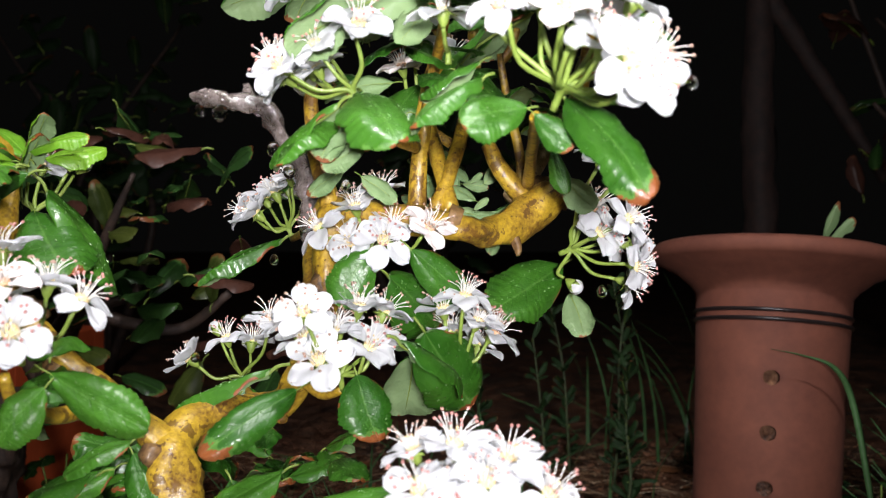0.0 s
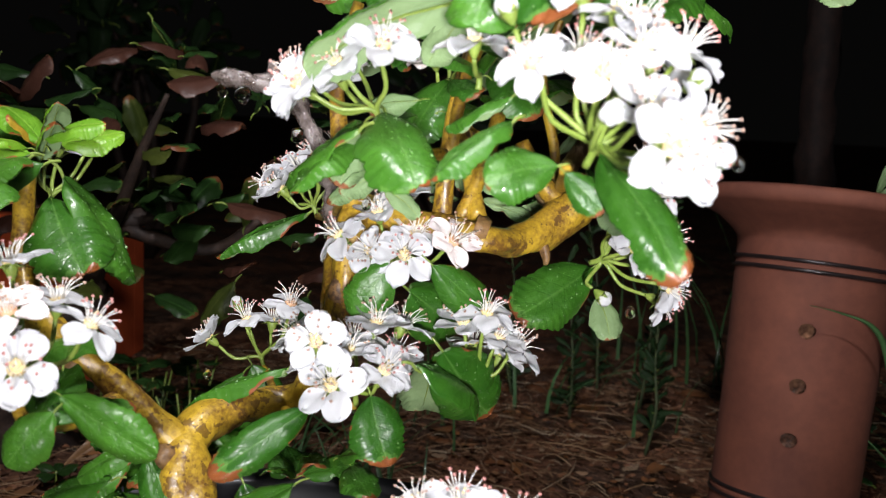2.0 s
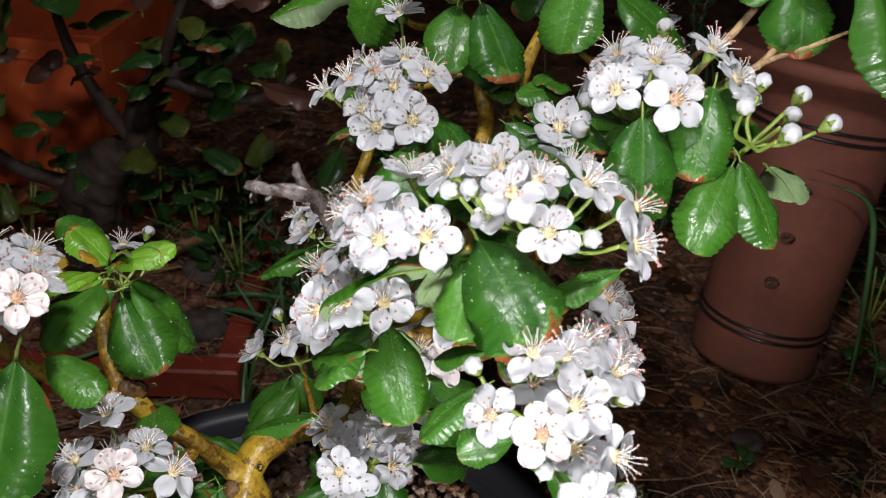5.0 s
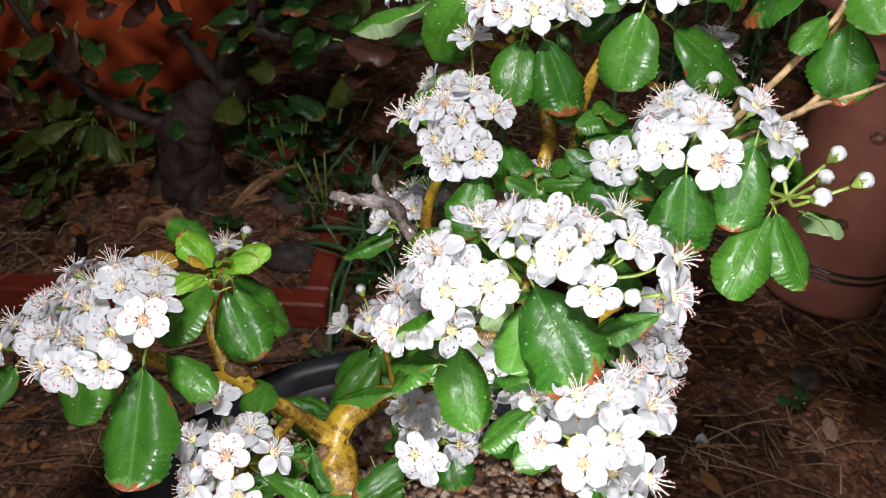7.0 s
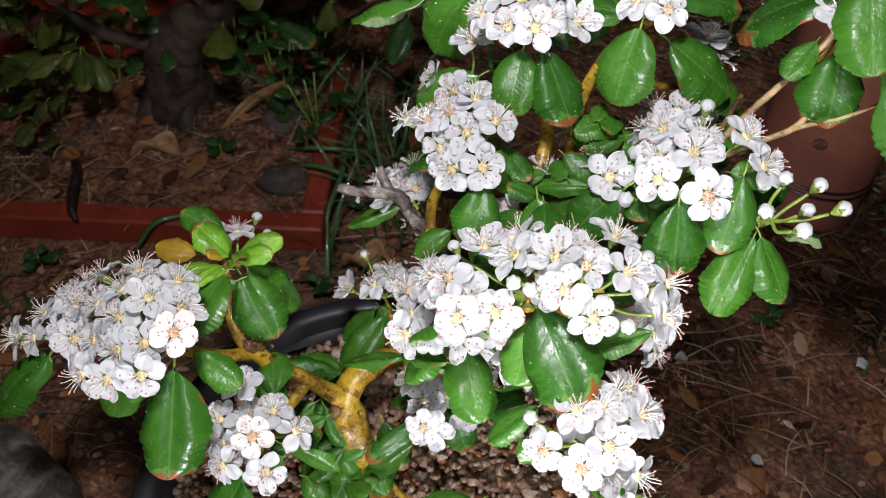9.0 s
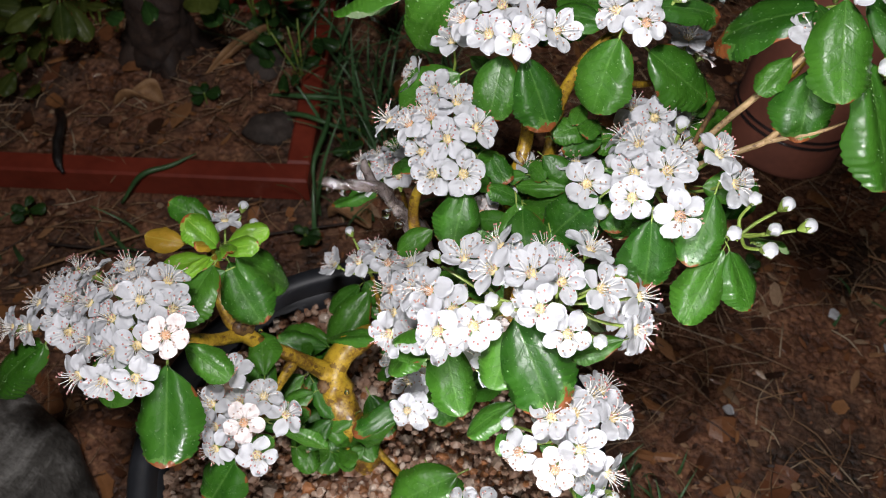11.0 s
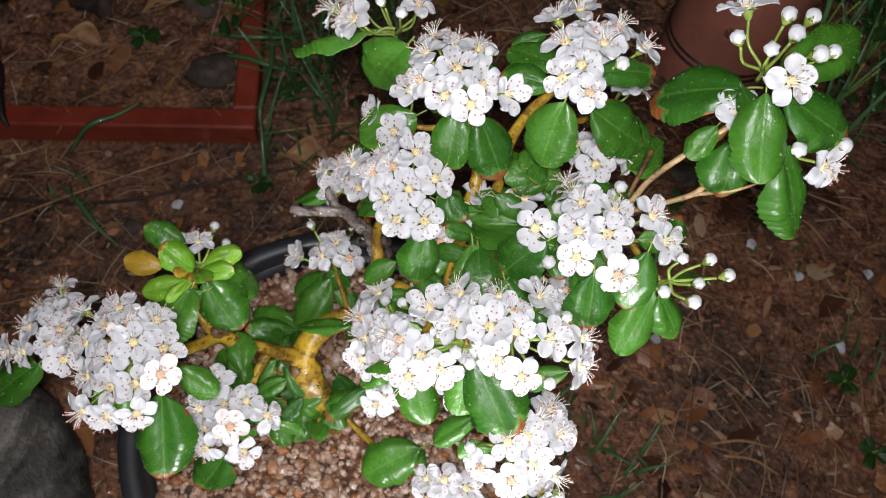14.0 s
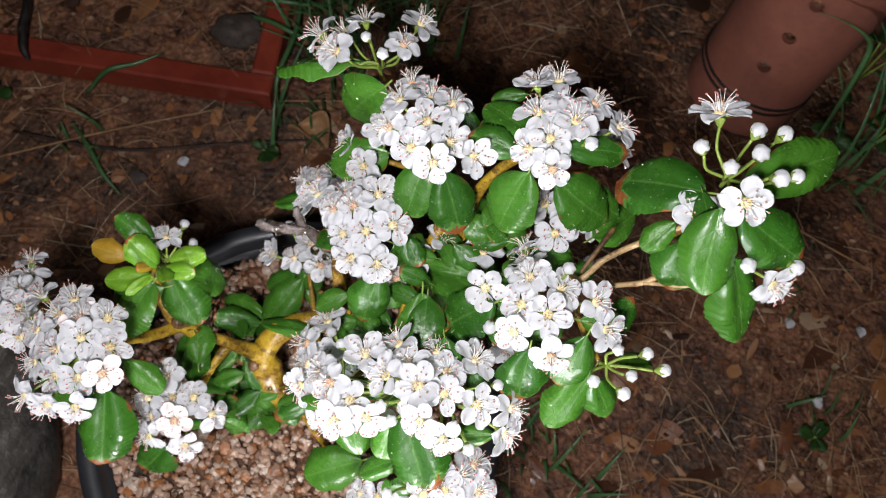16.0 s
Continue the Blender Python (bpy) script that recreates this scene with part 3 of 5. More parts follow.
def twig(tree, points, mat=None, label="", knots=0.20, sides=12):
    """A branch through points of (x, y, z, radius) in millimetres."""
    b = Build()
    tube(b, [tuple(c / 1000 for c in p) for p in points], sides, 0, knots, 6)
    return part("branch", b.mesh("branch", [mat or BARK]), tree, label)


# ---- ground ----
def rise(x, y):
    """The height of the open soil."""
    hollow = 0.011 * max(0.0, min(1.0, (0.115 - math.hypot(x - 0.173, y - 0.495)) / 0.05))
    return -hollow + 0.006 * noise.noise(Vector((x * 6, (y - 0.35) * 6, 0))) + 0.004 * noise.noise(Vector((x * 25, (y - 0.35) * 25, 3))) - 0.003


def bed(u, v):
    """The height of the planter's soil, u and v across it from 0 to 1."""
    return 0.013 + 0.004 * noise.noise(Vector((u * 21, v * 14, 5))) + 0.010 * math.exp(-((u - 0.72) ** 2 + (v - 0.6) ** 2) * 10)


def ground():
    b = Build()
    steps = [-60, -20, -8, -4, -2.4, -1.6] + [-1.2 + 0.02 * k for k in range(121)] + [1.6, 2.4, 4, 8, 20, 60]
    n = len(steps)
    verts = []
    for y in steps:
        for x in steps:
            z = rise(x, y + 0.35)
            verts.append((x, y + 0.35, z))
    b.add(verts, [(i * n + k, i * n + k + 1, (i + 1) * n + k + 1, (i + 1) * n + k) for i in range(n - 1) for k in range(n - 1)])
    ob = new("ground", b.mesh("ground", [SOIL]))
    return tagged(ob, "damp reddish-brown soil with straw and leaf litter", "ground", kind="structure")


ground()

# ---- black pot with grit ----
POT = (-0.045, 0.186)
pot = thing("plant_pot", "round black plastic plant pot filled with grit", "pot", (*POT, 0))
b = Build()
turned(b, [(0.0, 0.0), (0.074, 0.0), (0.076, 0.004), (0.086, 0.086), (0.0872, 0.0915), (0.0855, 0.0915), (0.0840, 0.080), (0.070, 0.010), (0.0, 0.010)], 96, 0, POT)
part("pot_wall", b.mesh("pot_wall", [PLASTIC]), pot)
b = Build()
turned(b, [(0.0858, 0.0918), (0.0925, 0.0905), (0.0948, 0.0912), (0.0960, 0.0930), (0.0960, 0.0985), (0.0945, 0.1005), (0.0885, 0.1005), (0.0870, 0.0985), (0.0858, 0.0918)], 96, 0, POT)
part("pot_rim", b.mesh("pot_rim", [PLASTIC]), pot, "rolled glossy black rim")


def grit():
    b, rng = Build(), random.Random(3)
    for k in range(5200):
        r = 0.0840 * math.sqrt(rng.random())
        a = rng.uniform(0, 6.2832)
        s = rng.uniform(0.0010, 0.0019) if rng.random() < 0.90 else rng.uniform(0.0020, 0.0031)
        q = Vector((rng.uniform(0, 50), rng.uniform(0, 50), k))
        ball(b, (POT[0] + r * math.cos(a), POT[1] + r * math.sin(a), 0.0832 + rng.uniform(0, 0.0042) + 0.003 * noise.noise(Vector((r * math.cos(a) * 30, r * math.sin(a) * 30, 0)))), (s * rng.uniform(0.8, 1.3), s * rng.uniform(0.8, 1.3), s * 0.85), 0, 4, 6, lambda p: p * (1 + 0.55 * noise.noise(p * 1.3 + q)))
    turned(b, [(0.0, 0.081), (0.0845, 0.081)], 48, 1, POT)
    return b.mesh("grit", [GRIT, SOIL], False)


tagged(new("gravel", grit()), "coarse tan and brown grit filling the black pot", "gravel", kind="stuff")

# ---- the flowering bonsai: limbs ----
tree = thing("bonsai_tree", "flowering bonsai with yellow bark, white blossom and wet green leaves", "bonsai", (-0.05, 0.195, 0.084))
trunk = Build()
for line in (
    [(-46, 190, 76, 7.2), (-49, 190, 96, 6.4), (-53, 192, 116, 5.9), (-59, 198, 129, 6.2), (-60, 204, 137, 5.2), (-55, 212, 141, 4.6), (-47, 219, 141, 4.2), (-38, 220, 144, 3.8), (-31, 215, 156, 3.6), (-27, 211, 172, 3.7), (-25, 214, 188, 4.0), (-12, 211, 187, 3.5), (3, 209, 185, 3.0), (10, 216, 184, 3.3), (17, 223, 186, 4.5), (23, 227, 190, 4.9), (27, 229, 194, 4.6)],
    [(-59, 202, 134, 4.4), (-71, 200, 146, 2.9), (-82, 199, 156, 2.5), (-90, 199, 163, 3.0), (-97, 203, 172, 2.6), (-100, 209, 185, 2.1), (-100, 213, 196, 1.5)],
):
    tube(trunk, [tuple(c / 1000 for c in p) for p in line], 18, 0, 0.30, 8)
part("trunk", trunk.mesh("trunk", [BARK]), tree, "thick bent yellow trunk with brown scars")
twig(tree, [(-90, 199, 162, 2.6), (-98, 190, 172, 2.2), (-106, 180, 188, 1.8), (-108, 172, 200, 1.2)])
twig(tree, [(-74, 199, 147, 2.2), (-78, 186, 146, 1.8), (-80, 172, 150, 1.4), (-80, 166, 157, 1.0)])
twig(tree, [(-52, 196, 108, 1.8), (-40, 186, 102, 1.4), (-25, 174, 106, 1.2), (-12, 165, 118, 1.1), (0, 154, 130, 1.0)], label="thin yellow wired shoot")
twig(tree, [(2, 212, 189, 2.0), (-1, 218, 200, 1.8), (-4, 226, 216, 1.9), (0, 238, 232, 2.2), (0, 249, 238, 2.2), (-6, 254, 252, 1.8), (-14, 256, 262, 1.4)])
twig(tree, [(-2, 212, 188, 1.9), (4, 220, 206, 1.7), (8, 240, 228, 2.0), (10, 247, 252, 1.9), (18, 252, 268, 1.5), (26, 254, 274, 1.2)])
twig(tree, [(20, 227, 193, 2.6), (14, 226, 200, 2.2), (11, 227, 206, 1.8)])
twig(tree, [(21, 226, 196, 1.5), (20, 208, 200, 1.3), (18, 180, 203, 1.2), (16, 158, 203, 1.0)], label="thin orange-brown shoot")
twig(tree, [(20, 230, 192, 1.3), (19, 228, 204, 1.2), (16, 226, 216, 1.1), (14, 224, 228, 0.9)], label="thin orange-brown shoot")
twig(tree, [(17, 228, 193, 2.47), (26, 238, 204, 2.17), (36, 240, 222, 1.72), (42, 232, 242, 1.11), (46, 222, 258, 1.05), (52, 229, 262, 0.99), (60, 233, 272, 0.94), (68, 235, 285, 0.87), (70, 236, 298, 0.82)], TWIG, "slender tan branch")
twig(tree, [(46, 224, 259, 0.65), (50, 233, 262, 0.81), (53, 240, 262, 0.76)], SCAR, "short dark cut stub")
twig(tree, [(46, 221, 254, 0.86), (58, 222, 262, 0.86), (66, 224, 268, 0.86), (72, 229, 282, 0.71)], TWIG, "slender tan branch")
twig(tree, [(64, 223, 266, 0.71), (76, 223, 272, 0.54), (84, 226, 275, 0.37)], TWIG, "thin dry twig")
twig(tree, [(-6, 212, 188, 2.3), (-5.5, 213, 204, 1.9), (-4, 217, 216, 1.7), (-2, 222, 226, 1.5)])
twig(tree, [(-5, 213, 203, 1.6), (-3, 210, 216, 1.4), (0, 197, 228, 1.2), (1, 179, 234, 1.0)])
twig(tree, [(-26, 213, 190, 2.4), (-30, 218, 202, 2.2), (-32, 222, 220, 1.8), (-28, 223, 236, 1.4)])
twig(tree, [(34, 228, 216, 1.8), (36, 220, 236, 1.6), (36, 214, 250, 1.3)])

for line, label in (([(-61, 199, 134, 3.2), (-63, 196, 136, 2.6), (-64, 195, 137, 1.6)], "dark ringed pruning scar"), ([(17, 221, 183, 1.4), (18, 220, 180, 1.0), (18, 219, 178.5, 0.5)], "short brown spur"), ([(26.4, 228.6, 193.4, 4.9), (27.2, 229.1, 194.4, 5.0), (28.0, 229.6, 195.2, 3.6), (28.3, 229.8, 195.6, 0.6)], "dark ringed cut face"), ([(1, 209, 187, 3.4), (2.5, 209, 186.5, 3.6), (4, 209, 186, 3.2)], "dark ring on the limb"), ([(-27.5, 211.5, 170, 4.0), (-27, 211, 172, 4.2), (-26.5, 211.3, 174, 3.9)], "dark ring on the limb"), ([(-90, 200, 164, 3.4), (-91, 199, 168, 3.0), (-91, 199, 170, 1.6)], "dark knobbly node"), ([(-84, 199, 156, 2.9), (-84, 197, 153, 2.2), (-84, 196, 151, 1.2)], "dark knobbly node")):
    twig(tree, line, SCAR, label, 0.5)

# the wrapped stub: a cut shoot bound in clear film
twig(tree, [(-29, 210, 160, 3.4), (-30, 216, 168, 3.3), (-32, 228, 177, 3.2), (-32, 233, 184, 3.0)])
stub = Build()
thick = 0.82
tube(stub, [(-0.032, 0.232, 0.180, 0.0042 * thick), (-0.0325, 0.2325, 0.188, 0.0043 * thick), (-0.033, 0.232, 0.196, 0.0040 * thick), (-0.037, 0.232, 0.202, 0.0026 * thick), (-0.0405, 0.231, 0.209, 0.0024 * thick), (-0.045, 0.231, 0.215, 0.0026 * thick), (-0.053, 0.230, 0.2175, 0.0022 * thick), (-0.061, 0.229, 0.218, 0.0020 * thick), (-0.0625, 0.229, 0.218, 0.0013 * thick)], 16, 0, 0.9, 12)
tube(stub, [(-0.0465, 0.231, 0.215, 0.0022 * thick), (-0.049, 0.234, 0.219, 0.0018 * thick), (-0.051, 0.236, 0.2225, 0.0012 * thick)], 12, 0, 0.5, 6)
for p, r in (((-0.0560, 0.2290, 0.2140), 0.0019), ((-0.0610, 0.2290, 0.2145), 0.0014), ((-0.0595, 0.2295, 0.2190), 0.0012), ((-0.0425, 0.2285, 0.205), 0.0018), ((-0.0385, 0.229, 0.199), 0.0014)):
    ball(stub, p, (r, r, r * 1.15), 1, 8, 14)
crinkle = [Vector(p) for p in stub.v]
stub.v = [tuple(p + Vector((noise.noise(p * 520), noise.noise(p * 520 + Vector((9, 0, 0))), noise.noise(p * 520 + Vector((0, 9, 0))))) * 0.0007) for p in crinkle]
part("wrapped_stub", stub.mesh("wrapped_stub", [WRAPPED, WATER]), tree, "cut branch stub wrapped in clear film with water drops")

# ---- flower heads ----
UP = (0, -0.30, 1)
cluster(tree, (-0.35, -0.25, 1), [(-146, 203, 186), (-149, 193, 189), (-152, 186, 189), (-152, 177, 188), (-141, 189, 196), (-134, 173, 197), (-136, 182, 202), (-157, 176, 188)], [], 15, (-104, 186, 184))
cluster(tree, (-0.1, -0.35, 1), [(-113, 186, 218), (-125, 185, 214), (-121, 173, 217), (-129, 178, 208), (-104, 173, 223), (-112, 168, 219), (-99, 182, 221), (-95, 173, 220), (-94, 164, 221), (-102, 161, 218), (-100, 152, 216), (-118, 152, 212), (-110, 151, 213)], [], 16, (-107, 176, 194))
cluster(tree, (-0.1, -0.35, 1), [(-91, 167, 171), (-74, 171, 174), (-66, 167, 171), (-78, 161, 174), (-87, 154, 166), (-73, 154, 166), (-85, 175, 180)], [], 14)
cluster(tree, (0.1, 0.5, 1), [(-97, 221, 200)], [(-103, 222, 200), (-92, 227, 201), (-87, 221, 200), (-99, 217, 199)], 16, None, 0.85)
cluster(tree, (-0.3, 0.1, 1), [(-67, 241, 151), (-57, 240, 157), (-52, 248, 155), (-45, 238, 162)], [(-63, 253, 158)], 14, (-36, 205, 142))
cluster(tree, (-0.3, 0.2, 1), [(-53, 280, 265), (-45, 271, 272), (-25, 279, 273), (-40, 288, 267), (-22, 290, 270)], [(-37, 278, 273), (-30, 271, 277)], 17, (-12, 256, 258))
cluster(tree, (-0.1, -0.1, 1), [(-19, 265, 275), (-22, 248, 275), (-21, 257, 277), (-11, 251, 279), (-5, 259, 279), (-6, 238, 279), (5, 244, 278)], [(-2, 258, 279)], 15)
cluster(tree, (-0.5, -0.2, 1), [(-25, 253, 262), (-36, 254, 245), (-29, 246, 248)], [], 12, (-6, 252, 248))
cluster(tree, (-0.4, 0.1, 1), [(-51, 262, 194), (-57, 261, 191), (-47, 255, 196), (-42, 250, 200), (-45, 263, 198), (-52, 254, 190), (-38, 258, 201)], [], 14, (-28, 216, 192))
cluster(tree, (-0.1, -0.3, 1), [(-34, 227, 252), (-28, 229, 254), (-21, 234, 256), (-22, 222, 253), (-14, 225, 256), (-16, 214, 248), (-25, 215, 245), (-41, 233, 246)], [(-16, 218, 252)], 17)
cluster(tree, (0.2, 0, 1), [(-10, 219, 224), (-6, 225, 232), (2, 235, 230)], [], 12, (2, 226, 206))
cluster(tree, (0.1, -0.2, 1), [(16, 230, 241), (19, 215, 249)], [(25, 220, 254)], 13, (14, 225, 226))
cluster(tree, (0, 0.05, 1), [(18, 269, 285), (24, 269, 290), (20, 258, 288), (31, 256, 292), (36, 265, 289), (45, 262, 284), (20, 247, 285), (28, 242, 286)], [(37, 252, 288)], 17)
cluster(tree, (0.3, 0.2, 1), [(52, 274, 249), (47, 271, 255), (45, 266, 262)], [], 13, (22, 248, 258))
cluster(tree, UP, [(36, 235, 258), (32, 250, 246), (48, 249, 243), (41, 244, 252)], [], 13, (32, 232, 214))
cluster(tree, UP, [(28, 229, 255), (30, 215, 268), (37, 204, 271), (29, 198, 266), (41, 193, 267), (50, 211, 272), (55, 205, 268)], [(40, 218, 274), (23, 201, 255)], 17)
cluster(tree, (0.5, -0.3, 1), [], [(59, 199, 270), (68, 201, 267), (75, 199, 262), (65, 194, 265), (54, 189, 268), (64, 189, 263)], 15, (46, 219, 250))
cluster(tree, (0.1, 0.05, 1), [(66, 257, 312), (75, 231, 315)], [(62, 244, 314), (69, 238, 318), (75, 251, 317), (83, 254, 314), (76, 244, 318), (82, 239, 317), (87, 242, 315)], 18, None, 1.12, 0.0)
cluster(tree, (0.6, -0.5, 0.8), [(93, 221, 292)], [(84, 223, 296), (97, 226, 296)], 14, (70, 234, 290), 1.1, 0.0)
cluster(tree, (0, 0, 1), [(69, 235, 294)], [(71, 238, 297)], 10, (66, 234, 280))
cluster(tree, (-0.3, -0.3, 1), [(-24, 178, 241), (-20, 174, 247), (-16, 164, 244), (-7, 167, 244), (-12, 185, 248)], [(-20, 187, 244)], 16, fork_at=(0, 180, 233))
cluster(tree, (0.05, -0.35, 1), [(-4, 179, 253), (-3, 191, 247), (6, 178, 255), (14, 178, 253), (9, 168, 255), (17, 166, 248), (21, 191, 251), (24, 177, 254), (35, 180, 248), (35, 173, 243)], [(29, 185, 251), (25, 165, 248), (-3, 170, 253), (1, 166, 256)], 18)
cluster(tree, (-0.5, -0.45, 1), [(-29, 200, 219), (-34, 191, 218), (-32, 177, 216), (-25, 176, 220), (-16, 173, 223)], [(-26, 195, 225)], 14, (-6, 206, 203), fork_at=(-17, 183, 209))
cluster(tree, (0, -0.2, 1), [(0, 168, 224)], [], 10, fork_at=(1, 178, 216))
cluster(tree, (0.35, -0.55, 0.9), [(9, 145, 219), (19, 142, 218), (25, 147, 222), (16, 151, 230), (34, 146, 211), (28, 135, 208), (31, 139, 206), (26, 160, 227), (33, 157, 223), (22, 154, 228), (30, 165, 222)], [(5, 149, 227), (20, 139, 212), (35, 155, 218), (36, 141, 207)], 18)
cluster(tree, (-0.1, -0.4, 1), [(-25, 182, 158), (-23, 192, 163), (-15, 188, 160), (-13, 203, 166), (-34, 196, 164), (-27, 176, 168), (-29, 190, 162), (-18, 196, 168)], [], 15, (-31, 205, 150))
cluster(tree, (0, -0.4, 1), [(-5, 155, 146), (-4, 148, 141), (7, 145, 143), (17, 145, 141), (2, 155, 147), (11, 153, 145), (1, 140, 138)], [], 15)
cluster(tree, (-0.1, -0.6, 1), [(-28, 204, 185), (-20, 207, 190), (-14, 212, 194), (-13, 199, 182), (-3, 203, 185)], [], 13, (-26, 212, 176))
cluster(tree, (0.2, -0.1, 1), [(5, 202, 170), (9, 216, 157), (0, 205, 167), (12, 209, 161), (2, 211, 161), (8, 206, 164)], [], 13)
cluster(tree, (0.75, -0.55, 0.35), [(37, 215, 184), (45, 215, 181), (44, 217, 172), (40, 220, 182), (35, 214, 190), (45, 211, 176), (43, 210, 187), (41, 214, 196), (38, 216, 202)], [(32, 222, 171)], 15)

# ---- leaves ----
leaf(tree, (-37, 275, 263), (-66, 271, 252), 0.42, GREEN[3:4], face=(0.0, 0.75, 1.0), roll=0.0)
leaf(tree, (-27, 263, 272), (-37, 262, 249), 0.95)
leaf(tree, (-9, 243, 268), (-11, 230, 254), 0.85)
leaf(tree, (-3, 241, 270), (7, 229, 254), 0.8)
leaf(tree, (22, 243, 279), (18, 230, 262), 0.95)
leaf(tree, (31, 245, 274), (51, 244, 259), 0.8)
leaf(tree, (20, 255, 280), (5, 266, 272), 0.7)
leaf(tree, (18, 248, 279), (2, 251, 277), 0.75)
leaf(tree, (30, 251, 284), (50, 257, 278), 0.5)
leaf(tree, (40, 251, 262), (56, 250, 250), 0.7)
leaf(tree, (70, 241, 297), (49, 249, 276), 0.72)
leaf(tree, (66, 236, 285), (59, 228, 278), 0.75)
leaf(tree, (71, 232, 286), (72, 222, 268), 0.95)
leaf(tree, (71, 232, 308), (74, 213, 292), 0.74)
leaf(tree, (76, 232, 308), (99, 229, 295), 0.7)
leaf(tree, (80, 225, 296), (97, 215, 262), 0.5)
leaf(tree, (78, 243, 303), (105, 262, 299), 0.55)
leaf(tree, (68, 240, 299), (71, 230, 300), 0.8)
leaf(tree, (35, 195, 262), (36, 183, 247), 0.95)
leaf(tree, (50, 202, 267), (47, 190, 250), 0.8)
leaf(tree, (56, 196, 252), (48, 179, 239), 0.66)
leaf(tree, (57, 194, 254), (67, 188, 237), 0.6)
leaf(tree, (48, 208, 262), (61, 209, 262), 0.85)
leaf(tree, (0, 211, 242), (4, 194, 232), 1.05)
leaf(tree, (23, 211, 249), (10, 204, 234), 1.0)
leaf(tree, (20, 222, 237), (8, 232, 228), 0.9)
leaf(tree, (22, 216, 238), (-2, 229, 218), 0.5)
leaf(tree, (-15, 214, 243), (-17, 200, 230), 0.85)
leaf(tree, (-29, 218, 244), (-37, 226, 236), 1.0)
leaf(tree, (-13, 223, 246), (-3, 228, 228), 0.75)
leaf(tree, (3, 173, 241), (17, 151, 229), 0.78)
leaf(tree, (3, 171, 238), (0, 159, 225), 0.85)
leaf(tree, (-21, 187, 209), (-32, 174, 196), 0.62)
leaf(tree, (10, 196, 250), (15, 185, 242), 0.9)
leaf(tree, (-37, 191, 130), (-50, 184, 112), 0.6)
leaf(tree, (-8, 169, 136), (-30, 158, 124), 0.85)
leaf(tree, (-95, 212, 189), (-81, 198, 174), 0.85)
leaf(tree, (-96, 204, 198), (-103, 184, 190), 0.8)
leaf(tree, (-97, 163, 205), (-95, 139, 183), 0.72)
leaf(tree, (-97, 174, 197), (-81, 167, 192), 0.68)
leaf(tree, (-80, 186, 158), (-85, 202, 160), 0.85)
leaf(tree, (-80, 152, 164), (-91, 144, 141), 0.72)
leaf(tree, (-70, 176, 122), (-58, 183, 106), 0.75)
leaf(tree, (-60, 190, 124), (-50, 185, 110), 0.75)
leaf(tree, (-148, 175, 182), (-171, 166, 156), 0.5)
leaf(tree, (-113, 168, 206), (-116, 154, 187), 0.8)
leaf(tree, (-53, 237, 142), (-66, 217, 128), 0.65)
leaf(tree, (-66, 216, 130), (-86, 212, 136), 0.6)
leaf(tree, (-92, 212, 194), (-78, 219, 169), 0.65)
leaf(tree, (-97, 211, 197), (-90, 204, 206), 0.5, YOUNG)
leaf(tree, (14.5, 155, 204), (3, 152, 201), 0.92, face=(0.0, -1.0, 0.45))
leaf(tree, (21, 157, 206), (33, 145, 188), 0.44, face=(0.0, -1.0, 0.45))
leaf(tree, (-16, 181, 211), (-8, 162, 199), 0.72, face=(0.0, -0.35, 1.0))
leaf(tree, (7, 170, 215), (-4.5, 173.6, 208.5), 0.62, face=(0.0, -0.3, 1.0))
leaf(tree, (7, 163, 210.5), (-5.6, 155.6, 200.5), 0.58, face=(0.0, -0.25, 1.0))
leaf(tree, (-16, 200, 180), (-23, 199, 167.5), 0.85, face=(0.0, -1.0, 0.45))
leaf(tree, (-7, 200, 180), (6, 207, 167), 0.55, face=(0.0, -1.0, 0.45))
leaf(tree, (-12, 202, 174), (-1, 222, 161), 0.6, face=(0.0, -1.0, 0.45))
leaf(tree, (31, 236, 176), (12, 222, 165), 0.68, face=(0.0, -1.0, 0.45))
leaf(tree, (-9, 189, 161), (4, 206, 149), 0.58, face=(0.0, -0.55, 1.0))
leaf(tree, (-4, 198, 162), (7, 215, 143), 0.7, face=(0.0, -1.0, 0.45))
leaf(tree, (33, 237, 169), (37, 239, 157), 0.75, face=(0.1, 1.0, 0.35))
leaf(tree, (-30, 188, 151), (-47, 176, 140), 0.42, face=(0.0, -1.0, 0.45))
leaf(tree, (-18, 190, 154), (-13, 185, 141), 0.9, face=(0.0, -1.0, 0.45))
leaf(tree, (-46, 262, 183), (-70, 256, 170), 0.32)
leaf(tree, (-2, 178, 233), (-30, 173, 218), 0.40, GREEN[2:3], face=(0.0, 0.75, 1.0), roll=0.0)
leaf(tree, (-20, 175, 208), (-35, 184, 197), 0.45)
leaf(tree, (33, 173, 237), (17, 170, 229), 0.5)
leaf(tree, (-73, 169, 157), (-54, 167, 147), 0.5, face=(0.0, -1.0, 0.45))
leaf(tree, (-72, 165, 155), (-80, 163, 145), 0.8, face=(0.0, -1.0, 0.45))
leaf(tree, (-77, 168, 153), (-62, 178, 152), 0.45)
leaf(tree, (-57, 238, 143), (-69, 232, 129), 0.55)
leaf(tree, (-55, 239, 145), (-46, 236, 134), 0.8)
leaf(tree, (-22, 252, 250), (-40, 246, 238), 0.8)
leaf(tree, (-30, 262, 206), (-50, 268, 196), 0.7)
leaf(tree, (4, 218, 224), (14, 212, 212), 0.9)
leaf(tree, (26, 218, 240), (34, 208, 236), 0.85)
